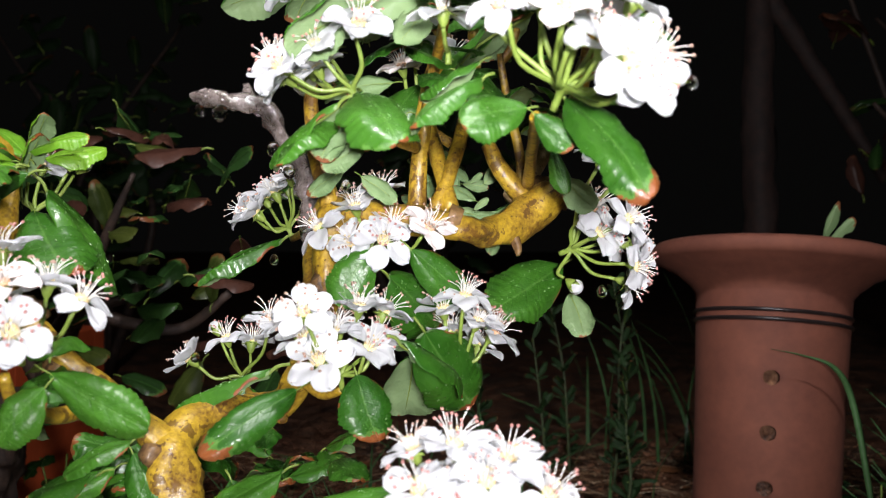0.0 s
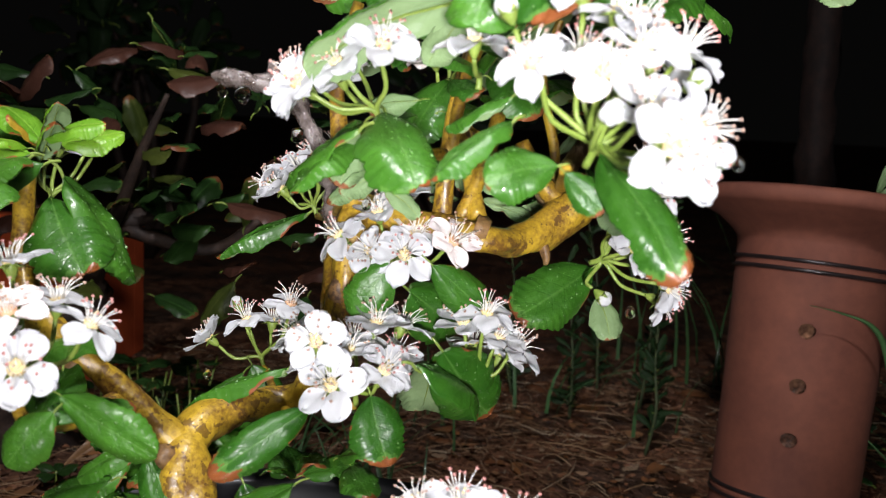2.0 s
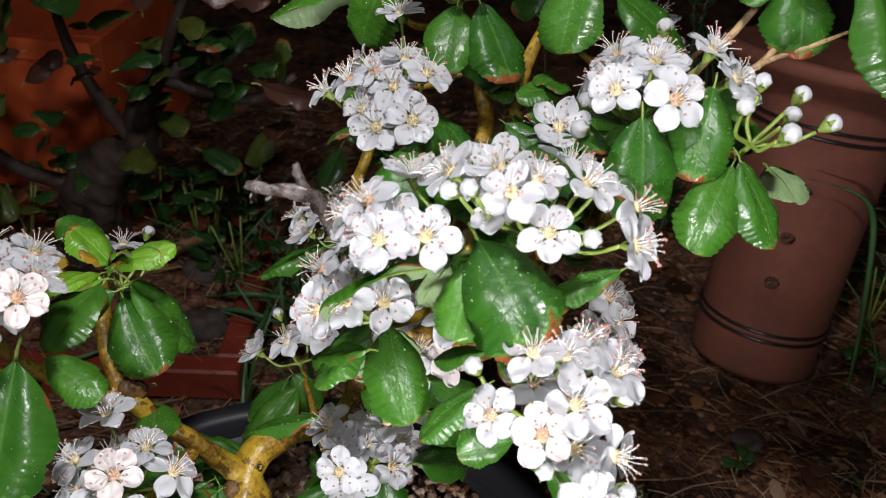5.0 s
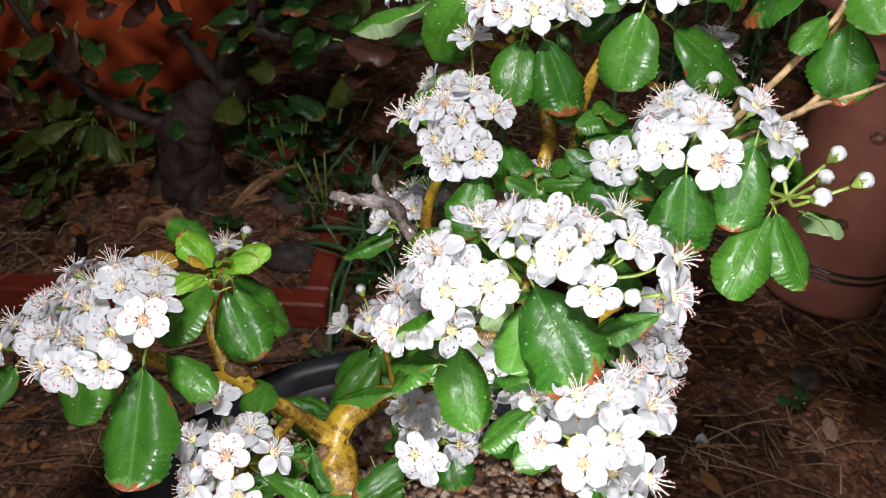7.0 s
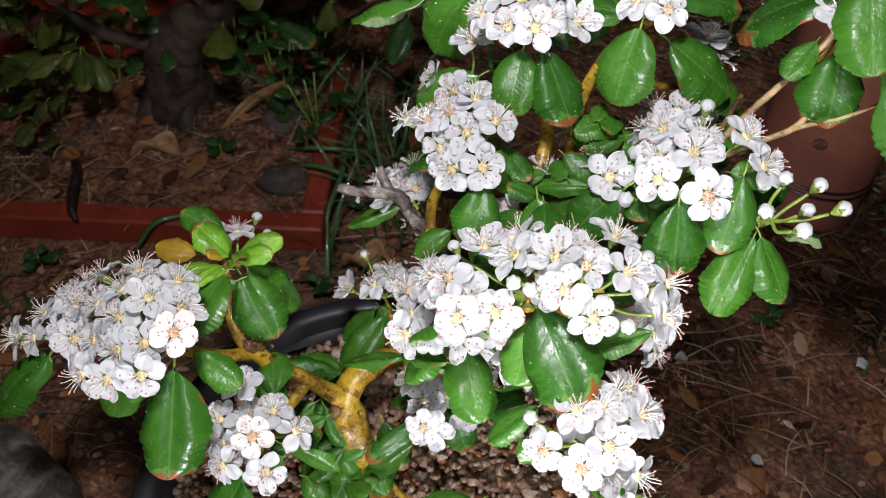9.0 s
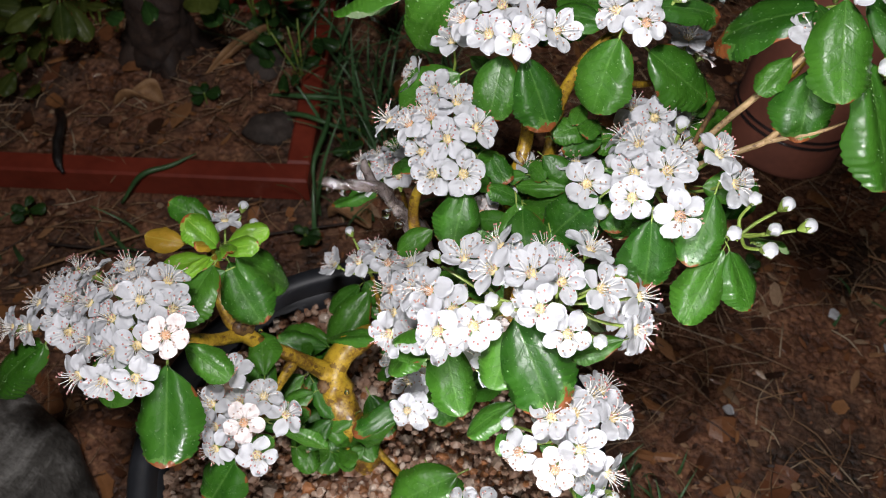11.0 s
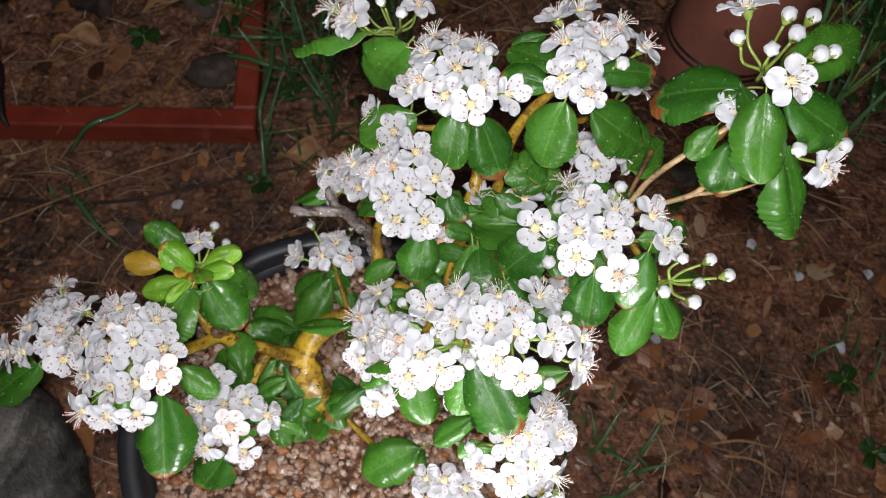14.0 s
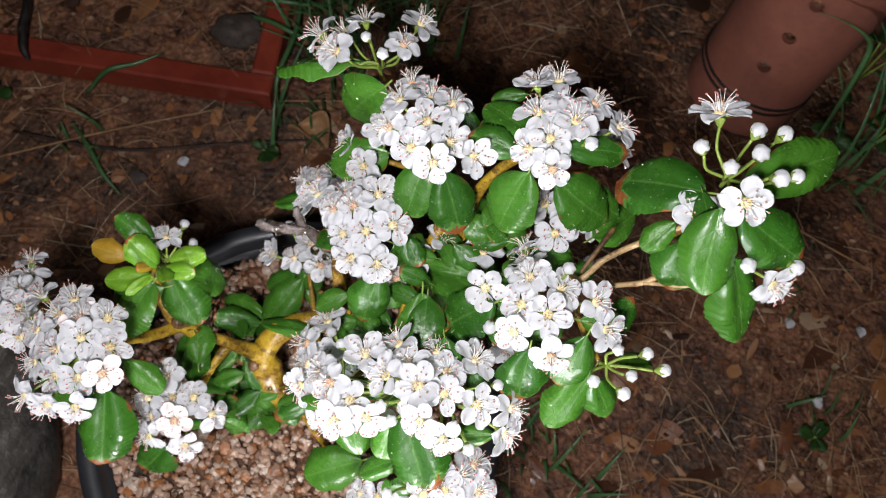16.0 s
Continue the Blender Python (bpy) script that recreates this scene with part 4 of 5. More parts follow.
leaf(tree, (-6, 222, 220), (-14, 214, 206), 0.85)
leaf(tree, (8, 240, 240), (18, 250, 232), 0.8)

leaf(tree, (-40, 213, 152), (-65, 214, 140), 0.35)
leaf(tree, (-7, 216, 155), (-10, 232, 138), 0.7, face=(0.1, 1.0, 0.35))
leaf(tree, (46, 215, 243), (35, 200, 233), 0.7)
leaf(tree, (-62, 196, 118), (-74, 182, 110), 0.7)
leaf(tree, (-58, 205, 130), (-70, 222, 122), 0.6)
leaf(tree, (-52, 192, 118), (-42, 180, 108), 0.7)
leaf(tree, (-70, 206, 138), (-80, 214, 128), 0.7)
leaf(tree, (-56, 190, 112), (-62, 174, 102), 0.75)
leaf(tree, (-46, 198, 130), (-36, 186, 118), 0.7)

leaf(tree, (15.5, 155, 203), (22, 154, 197), 0.75, face=(0.0, -1.0, 0.45))
leaf(tree, (24, 200, 202), (27, 198, 192), 0.5, face=(0.0, -1.0, 0.45))
# leaves that show their pale undersides
for base, tip, wide in (((-20, 181, 207), (-24, 178, 197), 0.8), ((-15, 181, 201), (-24, 179, 196), 0.55), ((27, 206, 196), (34, 204, 189), 0.8), ((-3, 182, 229), (-9, 178, 220), 0.7), ((-10, 186, 214), (-20, 182, 212), 0.5),
                        ((-18, 200, 196), (-10, 198, 190), 0.5), ((-22, 204, 198), (-30, 200, 192), 0.5)):
    leaf(tree, base, tip, wide, face=(0.1, 1.0, 0.35))

# a bunch of small leaves behind the fork, their pale backs to the front
bunch = random.Random(12)
for k in range(26):
    a = Vector((bunch.uniform(-6, 22), bunch.uniform(234, 246), bunch.uniform(184, 204)))
    t, n = bunch.uniform(0, 6.28), bunch.uniform(5, 9)
    leaf(tree, a, a + Vector((math.cos(t) * n, bunch.uniform(-4, 4), math.sin(t) * n * 0.7)), bunch.uniform(0.4, 0.75), face=(bunch.gauss(0, 0.4), 1.0, bunch.gauss(0.5, 0.4)))
leaf(tree, (65, 201, 250), (76, 209, 238), 0.62, GREEN[2:3], face=(0.2, 1.0, 0.4), roll=0.0)
# leaves between the flower heads
leaf(tree, (2, 210, 241), (6, 193, 238), 0.85)
leaf(tree, (13, 203, 236), (21, 215, 238), 0.8)
leaf(tree, (6, 229, 243), (16, 224, 238), 0.8)
leaf(tree, (16, 222, 238), (-1, 224, 234), 0.42)
leaf(tree, (19, 241, 246), (30, 235, 241), 0.75)
leaf(tree, (-10, 228, 243), (-3, 220, 239), 0.85)
leaf(tree, (14, 200, 236), (19, 193, 234), 0.75)
leaf(tree, (50, 243, 244), (64, 259, 238), 0.75)
leaf(tree, (57, 207, 250), (65, 223, 252), 0.6)
leaf(tree, (-24, 209, 226), (-34, 203, 220), 0.7)
leaf(tree, (29, 232, 250), (45, 231, 246), 0.55)
leaf(tree, (-20, 258, 252), (-11, 255, 250), 0.75)
leaf(tree, (-1, 271, 258), (4, 266, 252), 0.7)
leaf(tree, (16, 262, 272), (5, 261, 262), 0.75)
leaf(tree, (17, 273, 272), (6, 270, 268), 0.55)
leaf(tree, (0, 211, 232), (-12, 214, 228), 0.6)
leaf(tree, (27, 217, 240), (19, 208, 236), 0.7)
leaf(tree, (42, 202, 238), (35, 208, 236), 0.8)

# the young rosette at the end of the low limb
leaf(tree, (-100, 217, 200), (-116, 222, 205), 0.68)
leaf(tree, (-107, 210, 199), (-122, 211, 199), 0.7, AMBER, label="yellowing orange leaf")
leaf(tree, (-95, 209, 201), (-107, 214, 209), 0.85, YOUNG)
leaf(tree, (-93, 212, 201), (-80, 217, 204), 0.66, YOUNG)
leaf(tree, (-94, 207, 202), (-81, 209, 206), 0.6, YOUNG)
leaf(tree, (-94, 209, 202), (-88, 202, 210), 0.5, YOUNG)
leaf(tree, (-96, 205, 199), (-113, 200, 198), 0.6, YOUNG)
leaf(tree, (-92, 203, 197), (-110, 195, 190), 0.75)
leaf(tree, (-97, 206, 200), (-103, 196, 201), 0.45, YOUNG)
leaf(tree, (-97, 211, 200), (-101, 205, 207), 0.5, AMBER, label="small pale orange unfolding leaf")
leaf(tree, (-96, 209, 200), (-94, 208, 206), 0.3, RUSSET, label="tiny reddish unfolding leaf tip")
leaf(tree, (-66, 220, 125), (-88, 225, 119), 0.55)
leaf(tree, (-64, 220, 130), (-54, 239, 124), 0.6)
leaf(tree, (-85, 183, 145), (-94, 201, 139), 0.6)
leaf(tree, (-81, 192, 130), (-75, 203, 124), 0.75)
leaf(tree, (-61, 202, 120), (-72, 192, 114), 0.75)
leaf(tree, (-69, 184, 135), (-85, 186, 129), 0.65)
leaf(tree, (-50, 193, 115), (-68, 184, 109), 0.65)
leaf(tree, (-73, 183, 120), (-63, 170, 114), 0.7)
leaf(tree, (-40, 196, 110), (-52, 183, 104), 0.7)
leaf(tree, (-33, 190, 134), (-49, 183, 126), 0.62)
leaf(tree, (-50, 192, 125), (-60, 186, 120), 0.8)
leaf(tree, (-59, 188, 124), (-69, 177, 118), 0.7)
leaf(tree, (-65, 191, 140), (-77, 185, 134), 0.62)
leaf(tree, (-67, 197, 136), (-57, 189, 123), 0.62)
leaf(tree, (-83, 198, 155), (-84, 181, 146), 0.75)
leaf(tree, (-72, 201, 132), (-84, 192, 126), 0.7)
leaf(tree, (-19, 173, 130), (-6, 161, 124), 0.75)

# small leaves along the inner shoots
inner = random.Random(77)
for shoot in ((-8, 218, 212), (2, 232, 224), (12, 226, 214), (24, 230, 216), (34, 228, 232), (-20, 236, 236), (4, 246, 246), (20, 240, 252), (40, 222, 246), (-2, 205, 222), (14, 204, 236), (-10, 198, 230), (28, 206, 250), (-28, 204, 206), (-70, 212, 126), (-76, 196, 122), (-56, 180, 112), (-36, 214, 128), (-24, 200, 136), (-44, 226, 128), (30, 224, 242), (6, 222, 238), (-24, 240, 226), (16, 190, 232)):
    for k in range(4):
        a = Vector(shoot) + Vector((inner.gauss(0, 3), inner.gauss(0, 3), inner.gauss(0, 3)))
        t = inner.uniform(0, 6.28)
        n = inner.uniform(8, 14)
        leaf(tree, a, a + Vector((math.cos(t) * n, math.sin(t) * n, inner.uniform(-4, 5))), inner.uniform(0.6, 0.85))

for x, y, z, size in ((36.6, 210, 170, 1.2), (38.8, 142, 205.8, 0.9), (-43.5, 235, 177, 1.2), (-20, 188, 193, 1.0), (32, 147, 214, 0.7), (-50, 184, 158, 0.9), (-82, 196, 172, 0.8)):
    b = Build()
    ball(b, (x / 1000, y / 1000, z / 1000), (size / 1000, size / 1000, size / 900), 0, 10, 16, lambda p: Vector((p.x, p.y, p.z + 0.25 * max(0.0, p.z) ** 2)))
    part("water_drop", b.mesh("water_drop", [WATER]), tree, "clear hanging water drop")

# ---- tall terracotta pot ----
JAR = (0.1730, 0.4950)
jar = thing("terracotta_pot", "tall terracotta pot with a flared rim and drainage holes", "pot", (*JAR, -0.004))
HOLES = ((-1.90, 0.112), (-1.92, 0.0825), (-1.94, 0.0535), (-0.3, 0.09), (-0.3, 0.06), (2.4, 0.09))


def in_hole(a, z):
    for ha, hz in HOLES:
        da = (a - ha + math.pi) % (2 * math.pi) - math.pi
        if (da * 0.038) ** 2 + (z - hz) ** 2 < 0.0042 ** 2:
            return ha, hz, 0.0042
    return None


b = Build()
wall = [(0.0370 + 0.0040 * (k / 100) ** 2, -0.010 + 0.170 * k / 100) for k in range(101)]
turned(b, [(0.0, -0.012), (0.036, -0.012)] + wall + [(0.044, 0.164), (0.052, 0.171), (0.0635, 0.1765), (0.0660, 0.1790), (0.0660, 0.1835), (0.0640, 0.1855), (0.0600, 0.1850), (0.050, 0.174)], 180, 0, JAR, in_hole)
turned(b, [(0.050, 0.174), (0.0375, 0.160)] + [(0.0335 + 0.003 * (k / 50) ** 2, 0.16 - 0.154 * (50 - k) / 50) for k in range(50, -1, -1)] + [(0.0, 0.006)], 180, 0, JAR, in_hole)
part("pot_wall", b.mesh("pot_wall", [TERRACOTTA]), jar)
# black rings imitate the shadow lines of grooves in the clay
for z in (0.1435, 0.1485, 0.0155, 0.0205):
    b = Build()
    inset = 0.0033 if z > 0.1 else 0.0067
    turned(b, [(0.0435 - inset, z - 0.0012), (0.0448 - inset, z - 0.0008), (0.0451 - inset, z), (0.0448 - inset, z + 0.0008), (0.0435 - inset, z + 0.0012)], 96, 0, JAR)
    part("painted_band", b.mesh("band", [GROOVE_SHADE]), jar, "black ring painted in for the shade of a groove")
b = Build()
turned(b, [(0.0372, 0.0165), (0.0381, 0.0180), (0.0372, 0.0195)], 96, 0, JAR)
part("raised_ring", b.mesh("ring", [TERRACOTTA]), jar)
b = Build()
turned(b, [(0.0, 0.166), (0.031, 0.165), (0.039, 0.163)], 48, 0, JAR)
turned(b, [(0.031, 0.008), (0.031, 0.165)], 48, 0, JAR)
potting = tagged(new("potting_soil", b.mesh("potting_soil", [SOIL])), "dark damp potting soil inside the terracotta pot", "soil", kind="stuff")

jar.rotation_euler, jar.scale = (radians(-8.0), radians(5.0), 0), (1.03, 1.03, 0.97)
potting.matrix_world = Matrix.Translation((*JAR, -0.004)) @ Euler(jar.rotation_euler).to_matrix().to_4x4() @ Matrix.Diagonal((1.03, 1.03, 0.97, 1)) @ Matrix.Translation((-JAR[0], -JAR[1], 0))

# ---- red planter with its own bonsai ----
PX, PY, PA = -0.126, 0.3855, 6.0


def slab(build, x0, y0, z0, x1, y1, z1, mat=0, soft=0.0014):
    """A block with rounded upper edges."""
    ring = [(x0, y0), (x1, y0), (x1, y1), (x0, y1)]
    inner = [(x0 + soft, y0 + soft), (x1 - soft, y0 + soft), (x1 - soft, y1 - soft), (x0 + soft, y1 - soft)]
    v = [(*p, z0) for p in ring] + [(*p, z1 - soft) for p in ring] + [(*p, z1) for p in inner]
    f = [(k, (k + 1) % 4, 4 + (k + 1) % 4, 4 + k) for k in range(4)] + [(4 + k, 4 + (k + 1) % 4, 8 + (k + 1) % 4, 8 + k) for k in range(4)] + [(8, 9, 10, 11), (3, 2, 1, 0)]
    build.add(v, f, mat)


planter = thing("planter", "shallow rectangular red clay planter filled with soil", "planter", (PX, PY, 0))
spin = Matrix.Translation((PX, PY, 0)) @ Matrix.Rotation(radians(PA), 4, "Z")
for nm, box in (("front_wall", (-0.42, 0, 0, 0, 0.0145, 0.0185)), ("side_wall", (-0.0145, 0.0147, 0, 0, 0.1558, 0.0185)), ("back_wall", (-0.42, 0.156, 0, 0, 0.175, 0.019)), ("side_wall", (-0.42, 0.0147, 0, -0.404, 0.1558, 0.0185)), ("floor_panel", (-0.4038, 0.0147, 0, -0.0147, 0.1558, 0.006))):
    b = Build()
    slab(b, *box)
    part(nm, b.mesh(nm, [RED_CLAY], False), planter, "", spin)
b = Build()
nx, ny = 60, 40
b.add([(-0.4037 + 0.3889 * i / nx, 0.0148 + 0.1409 * k / ny, bed(i / nx, k / ny)) for k in range(ny + 1) for i in range(nx + 1)],
      [(k * (nx + 1) + i, k * (nx + 1) + i + 1, (k + 1) * (nx + 1) + i + 1, (k + 1) * (nx + 1) + i) for k in range(ny) for i in range(nx)])
soil = new("planter_soil", b.mesh("planter_soil", [SOIL]))
soil.matrix_world = spin
tagged(soil, "dark brown soil bed inside the red planter", "soil", kind="stuff")

old = thing("gnarled_bonsai", "dark gnarled bonsai with russet and green leaves in the red planter", "bonsai", (-0.235, 0.455, 0.02))
b = Build()
tube(b, [(-0.247, 0.484, 0.010, 0.027), (-0.247, 0.482, 0.030, 0.022), (-0.243, 0.478, 0.055, 0.0195), (-0.236, 0.476, 0.078, 0.017), (-0.221, 0.474, 0.094, 0.0135), (-0.205, 0.474, 0.104, 0.0105), (-0.199, 0.468, 0.128, 0.008), (-0.188, 0.471, 0.148, 0.006), (-0.160, 0.480, 0.158, 0.004)], 28, 0, 0.30, 10)
for a in (0.3, 1.5, 2.6, 3.9, 5.2):
    # flared roots
    c, d = math.cos(a), math.sin(a)
    root = Build()
    tube(root, [(-0.247 + 0.012 * c, 0.484 + 0.012 * d, 0.040, 0.008), (-0.247 + 0.026 * c, 0.484 + 0.026 * d, 0.020, 0.007), (-0.247 + 0.042 * c, 0.484 + 0.042 * d, 0.010, 0.003)], 10, 0, 0.3, 5)
    part("root", root.mesh("root", [DARK_BARK]), old)
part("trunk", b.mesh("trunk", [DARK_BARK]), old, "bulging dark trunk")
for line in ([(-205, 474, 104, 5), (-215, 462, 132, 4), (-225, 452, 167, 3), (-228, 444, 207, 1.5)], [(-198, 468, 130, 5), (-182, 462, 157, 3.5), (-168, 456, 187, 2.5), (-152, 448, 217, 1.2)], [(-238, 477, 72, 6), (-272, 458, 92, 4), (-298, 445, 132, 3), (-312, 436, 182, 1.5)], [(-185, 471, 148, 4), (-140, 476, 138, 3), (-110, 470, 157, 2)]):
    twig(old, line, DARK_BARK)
far = random.Random(9)
for k in range(150):
    c = far.choice(((-222, 448, 195), (-154, 452, 205), (-305, 438, 165), (-118, 472, 150), (-290, 445, 105), (-325, 440, 70), (-195, 462, 145)))
    a = Vector(c) + Vector((far.gauss(0, 26), far.gauss(0, 22), far.gauss(0, 24)))
    d = Vector((far.gauss(0, 1), far.gauss(-0.3, 1), far.gauss(-0.1, 0.6))).normalized() * far.uniform(16, 30)
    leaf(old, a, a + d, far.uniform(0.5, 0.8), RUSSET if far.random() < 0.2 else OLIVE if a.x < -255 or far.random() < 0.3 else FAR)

back = thing("red_trough", "upright orange-red clay trough", "planter", (-0.33, 0.70, 0))
for nm, box in (("front_wall", (-0.66, 0.598, 0, -0.29, 0.618, 0.115)), ("back_wall", (-0.66, 0.76, 0, -0.29, 0.78, 0.115)), ("side_wall", (-0.66, 0.6185, 0, -0.64, 0.7595, 0.115)), ("side_wall", (-0.31, 0.6185, 0, -0.29, 0.7595, 0.115)), ("floor_panel", (-0.6395, 0.6185, 0, -0.3105, 0.7595, 0.01)), ("rim", (-0.664, 0.594, 0.104, -0.286, 0.5975, 0.1185))):
    b = Build()
    slab(b, *box)
    part(nm, b.mesh(nm, [ORANGE_CLAY], False), back)

# ---- grey stone ----
b = Build()
ball(b, (-0.262, 0.120, 0.02), (0.105, 0.105, 0.070), 0, 20, 36, lambda p: p * (1 + 0.10 * noise.noise(p * 1.7) + 0.02 * noise.noise(p * 7)))
tagged(new("boulder", b.mesh("boulder", [STONE])), "smooth wet dark grey rounded boulder on the soil", "stone")


# ---- litter, grass and weeds ----
def clear(x, y):
    """True where the open soil is, away from pots and planter."""
    if math.hypot(x - POT[0], y - POT[1]) < 0.085 or math.hypot(x - JAR[0], y - JAR[1]) < 0.046 or math.hypot(x + 0.262, y - 0.12) < 0.09:
        return False
    p = spin.inverted() @ Vector((x, y, 0))
    return not (-0.43 < p.x < 0.008 and -0.008 < p.y < 0.19)


def floor_at(x, y):
    """The height of the soil: the planter's bed, the open ground, or None under a pot."""
    p = spin.inverted() @ Vector((x, y, 0))
    if -0.402 < p.x < -0.018 and 0.021 < p.y < 0.154:
        return bed((p.x + 0.4037) / 0.3874, (p.y - 0.0193) / 0.1364)
    return rise(x, y) if clear(x, y) else None


def straw():
    b, rng = Build(), random.Random(21)
    for _ in range(8500):
        x, y = rng.uniform(-0.40, 0.40), rng.uniform(0.05, 0.80)
        low = floor_at(x, y)
        if low is None:
            continue
        if noise.noise(Vector((x * 14, y * 14, 9))) < -0.08 and rng.random() < 0.7:
            continue
        a, n = rng.uniform(0, 6.28), rng.uniform(0.006, 0.034) if rng.random() < 0.85 else rng.uniform(0.03, 0.07)
        d = Vector((math.cos(a), math.sin(a), 0)) * n
        e = Vector((-d.y, d.x, 0)) * rng.uniform(-0.12, 0.12)
        z = low + rng.uniform(0.001, 0.004)
        r = rng.uniform(0.00016, 0.00045)
        tube(b, [(x, y, z, r), (x + d.x * 0.5 + e.x, y + d.y * 0.5 + e.y, z + rng.uniform(0.0, 0.0025), r), (x + d.x, y + d.y, z + rng.uniform(-0.002, 0.003), r * 0.5)], 4, 0, 0.0, 2)
    return b.mesh("straw", [NEEDLE])


def flakes():
    b, rng = Build(), random.Random(22)
    for k in range(7000):
        x, y = rng.uniform(-0.45, 0.42), rng.uniform(0.0, 0.85)
        low = floor_at(x, y)
        if low is None:
            continue
        s = rng.uniform(0.0008, 0.0026) if rng.random() < 0.97 else rng.uniform(0.0030, 0.0055)
        q = Vector((k, 0, 0))
        ball(b, (x, y, low + rng.uniform(-0.001, 0.003)), (s, s * rng.uniform(0.4, 1.0), s * rng.uniform(0.3, 0.7)), 0, 3, 6, lambda p: p * (1 + 0.6 * noise.noise(p * 1.5 + q)))
    return b.mesh("clods", [LITTER], False)


def chips():
    """Dead leaf scraps and bark flakes lying flat."""
    b, rng = Build(), random.Random(23)
    for k in range(4200):
        x, y = rng.uniform(-0.40, 0.40), rng.uniform(0.05, 0.80)
        low = floor_at(x, y)
        if low is None:
            continue
        s = rng.uniform(0.0016, 0.0042) if rng.random() < 0.88 else rng.uniform(0.0042, 0.012)
        a, q, thin, curl = rng.uniform(0, 6.28), Vector((k, 7, 0)), rng.uniform(0.25, 0.7), rng.uniform(-0.5, 0.9)
        m = Matrix.Rotation(a, 3, "Z") @ Matrix.Rotation(rng.gauss(0, 0.22), 3, "X")

        def scrap(p):
            g = 1 + 0.7 * noise.noise(Vector((p.x, p.y, 0)) * 1.6 + q)
            v = Vector((p.x * g, p.y * g * thin, p.z * 0.05 + curl * 0.35 * p.x * p.x))
            return m @ v
        ball(b, (x, y, low + rng.uniform(0.001, 0.004)), (s, s, s), 0, 4, 8, scrap)
    return b.mesh("chips", [CHIP], False)


tagged(new("leaf_litter", chips()), "curled brown dead leaf scraps and bark flakes", "litter", kind="stuff")
tagged(new("straw_litter", straw()), "dry straw and pine needles scattered on the soil", "litter", kind="stuff")
tagged(new("soil_crumbs", flakes()), "brown soil crumbs and bark chips on the ground", "litter", kind="stuff")


def blade(b, x, y, a, tall, lean, wide, z=0.0):
    d = Vector((math.cos(a), math.sin(a), 0))
    e = Vector((-d.y, d.x, 0)) * wide
    verts, faces = [], []
    for k in range(6):
        t = k / 5
        c = Vector((x, y, z)) + d * lean * t * t + Vector((0, 0, tall * (t - 0.35 * t * t * lean / max(tall, 0.001))))
        w = e * (1 - t) ** 0.6 if k < 5 else e * 0.02
        verts += [c - w, c + Vector((0, 0, wide * 0.35)), c + w]
        if k:
            i = 3 * (k - 1)
            faces += [(i, i + 1, i + 4, i + 3), (i + 1, i + 2, i + 5, i + 4)]
    b.add(verts, faces)


def lying(name, points, mat, label, category, sides=6, knots=0.1):
    """One stick, stalk or grass leaf lying on the soil, through points of (x, y, z, radius) in millimetres."""
    b = Build()
    tube(b, [tuple(c / 1000 for c in p) for p in points], sides, 0, knots, 6)
    return tagged(new(name, b.mesh(name, [mat])), label, category)


lying("dry_stalk", [(-272, 306, 5, 0.7), (-215, 340, 7, 0.7), (-152, 376, 6, 0.5)], STRAW, "long pale dry grass stalk lying on the soil", "straw")
lying("dark_twig", [(-270, 325, 5, 1.0), (-205, 330, 6, 1.0), (-150, 350, 5, 0.9), (-92, 370, 5, 0.7)], DARK_BARK, "thin dark twig lying before the planter", "twig")
lying("dry_stalk", [(-123, 388, 8, 0.6), (-82, 400, 8, 0.5), (-50, 408, 7, 0.4)], STRAW, "thin purplish dry stalk beside the planter", "straw")
lying("dry_stalk", [(158, 219, 3, 0.9), (176, 222, 5, 0.9), (194, 220, 3, 0.6)], STRAW, "short pale broken straw on the soil", "straw")
lying("dry_stalk", [(165, 213, 3, 0.8), (182, 212, 4, 0.8), (196, 205, 3, 0.5)], STRAW, "short pale broken straw on the soil", "straw")
lying("dry_stalk", [(205, 372, 3, 0.6), (225, 368, 5, 0.6), (240, 352, 3, 0.4)], STRAW, "thin bent straw on the soil", "straw")
lying("dry_stalk", [(215, 395, 3, 0.6), (240, 385, 5, 0.6), (262, 380, 3, 0.4)], STRAW, "thin bent straw on the soil", "straw")
lying("black_twig", [(-292, 412, 24, 2.6), (-285, 402, 27, 3.2), (-281, 385, 26, 3.0), (-276, 372, 25, 2.6), (-271, 366, 22, 1.2)], BLACK_TWIG, "wet black curved twig lying over the planter rim", "twig", 10, 0.3)
for points in ([(-238, 362, 4), (-225, 372, 21), (-209, 382, 22), (-196, 392, 24)], [(-240, 342, 2), (-222, 326, 8), (-208, 312, 7), (-194, 303, 2)], [(-130, 470, 16), (-122, 430, 26), (-124, 396, 22), (-120, 382, 4)], [(-165, 438, 16), (-140, 432, 26), (-118, 428, 24), (-100, 440, 6)], [(-170, 455, 16), (-145, 448, 26), (-122, 452, 24), (-104, 470, 6)]):
    b = Build()
    tube(b, [(*(c / 1000 for c in p), w) for p, w in zip(points, (0.0009, 0.0017, 0.0014, 0.0003))], 6, 0, 0.0, 6)
    tagged(new("bent_grass", b.mesh("bent_grass", [GRASS])), "long blue-green grass blade bent over the soil", "grass", "bent grass blades")


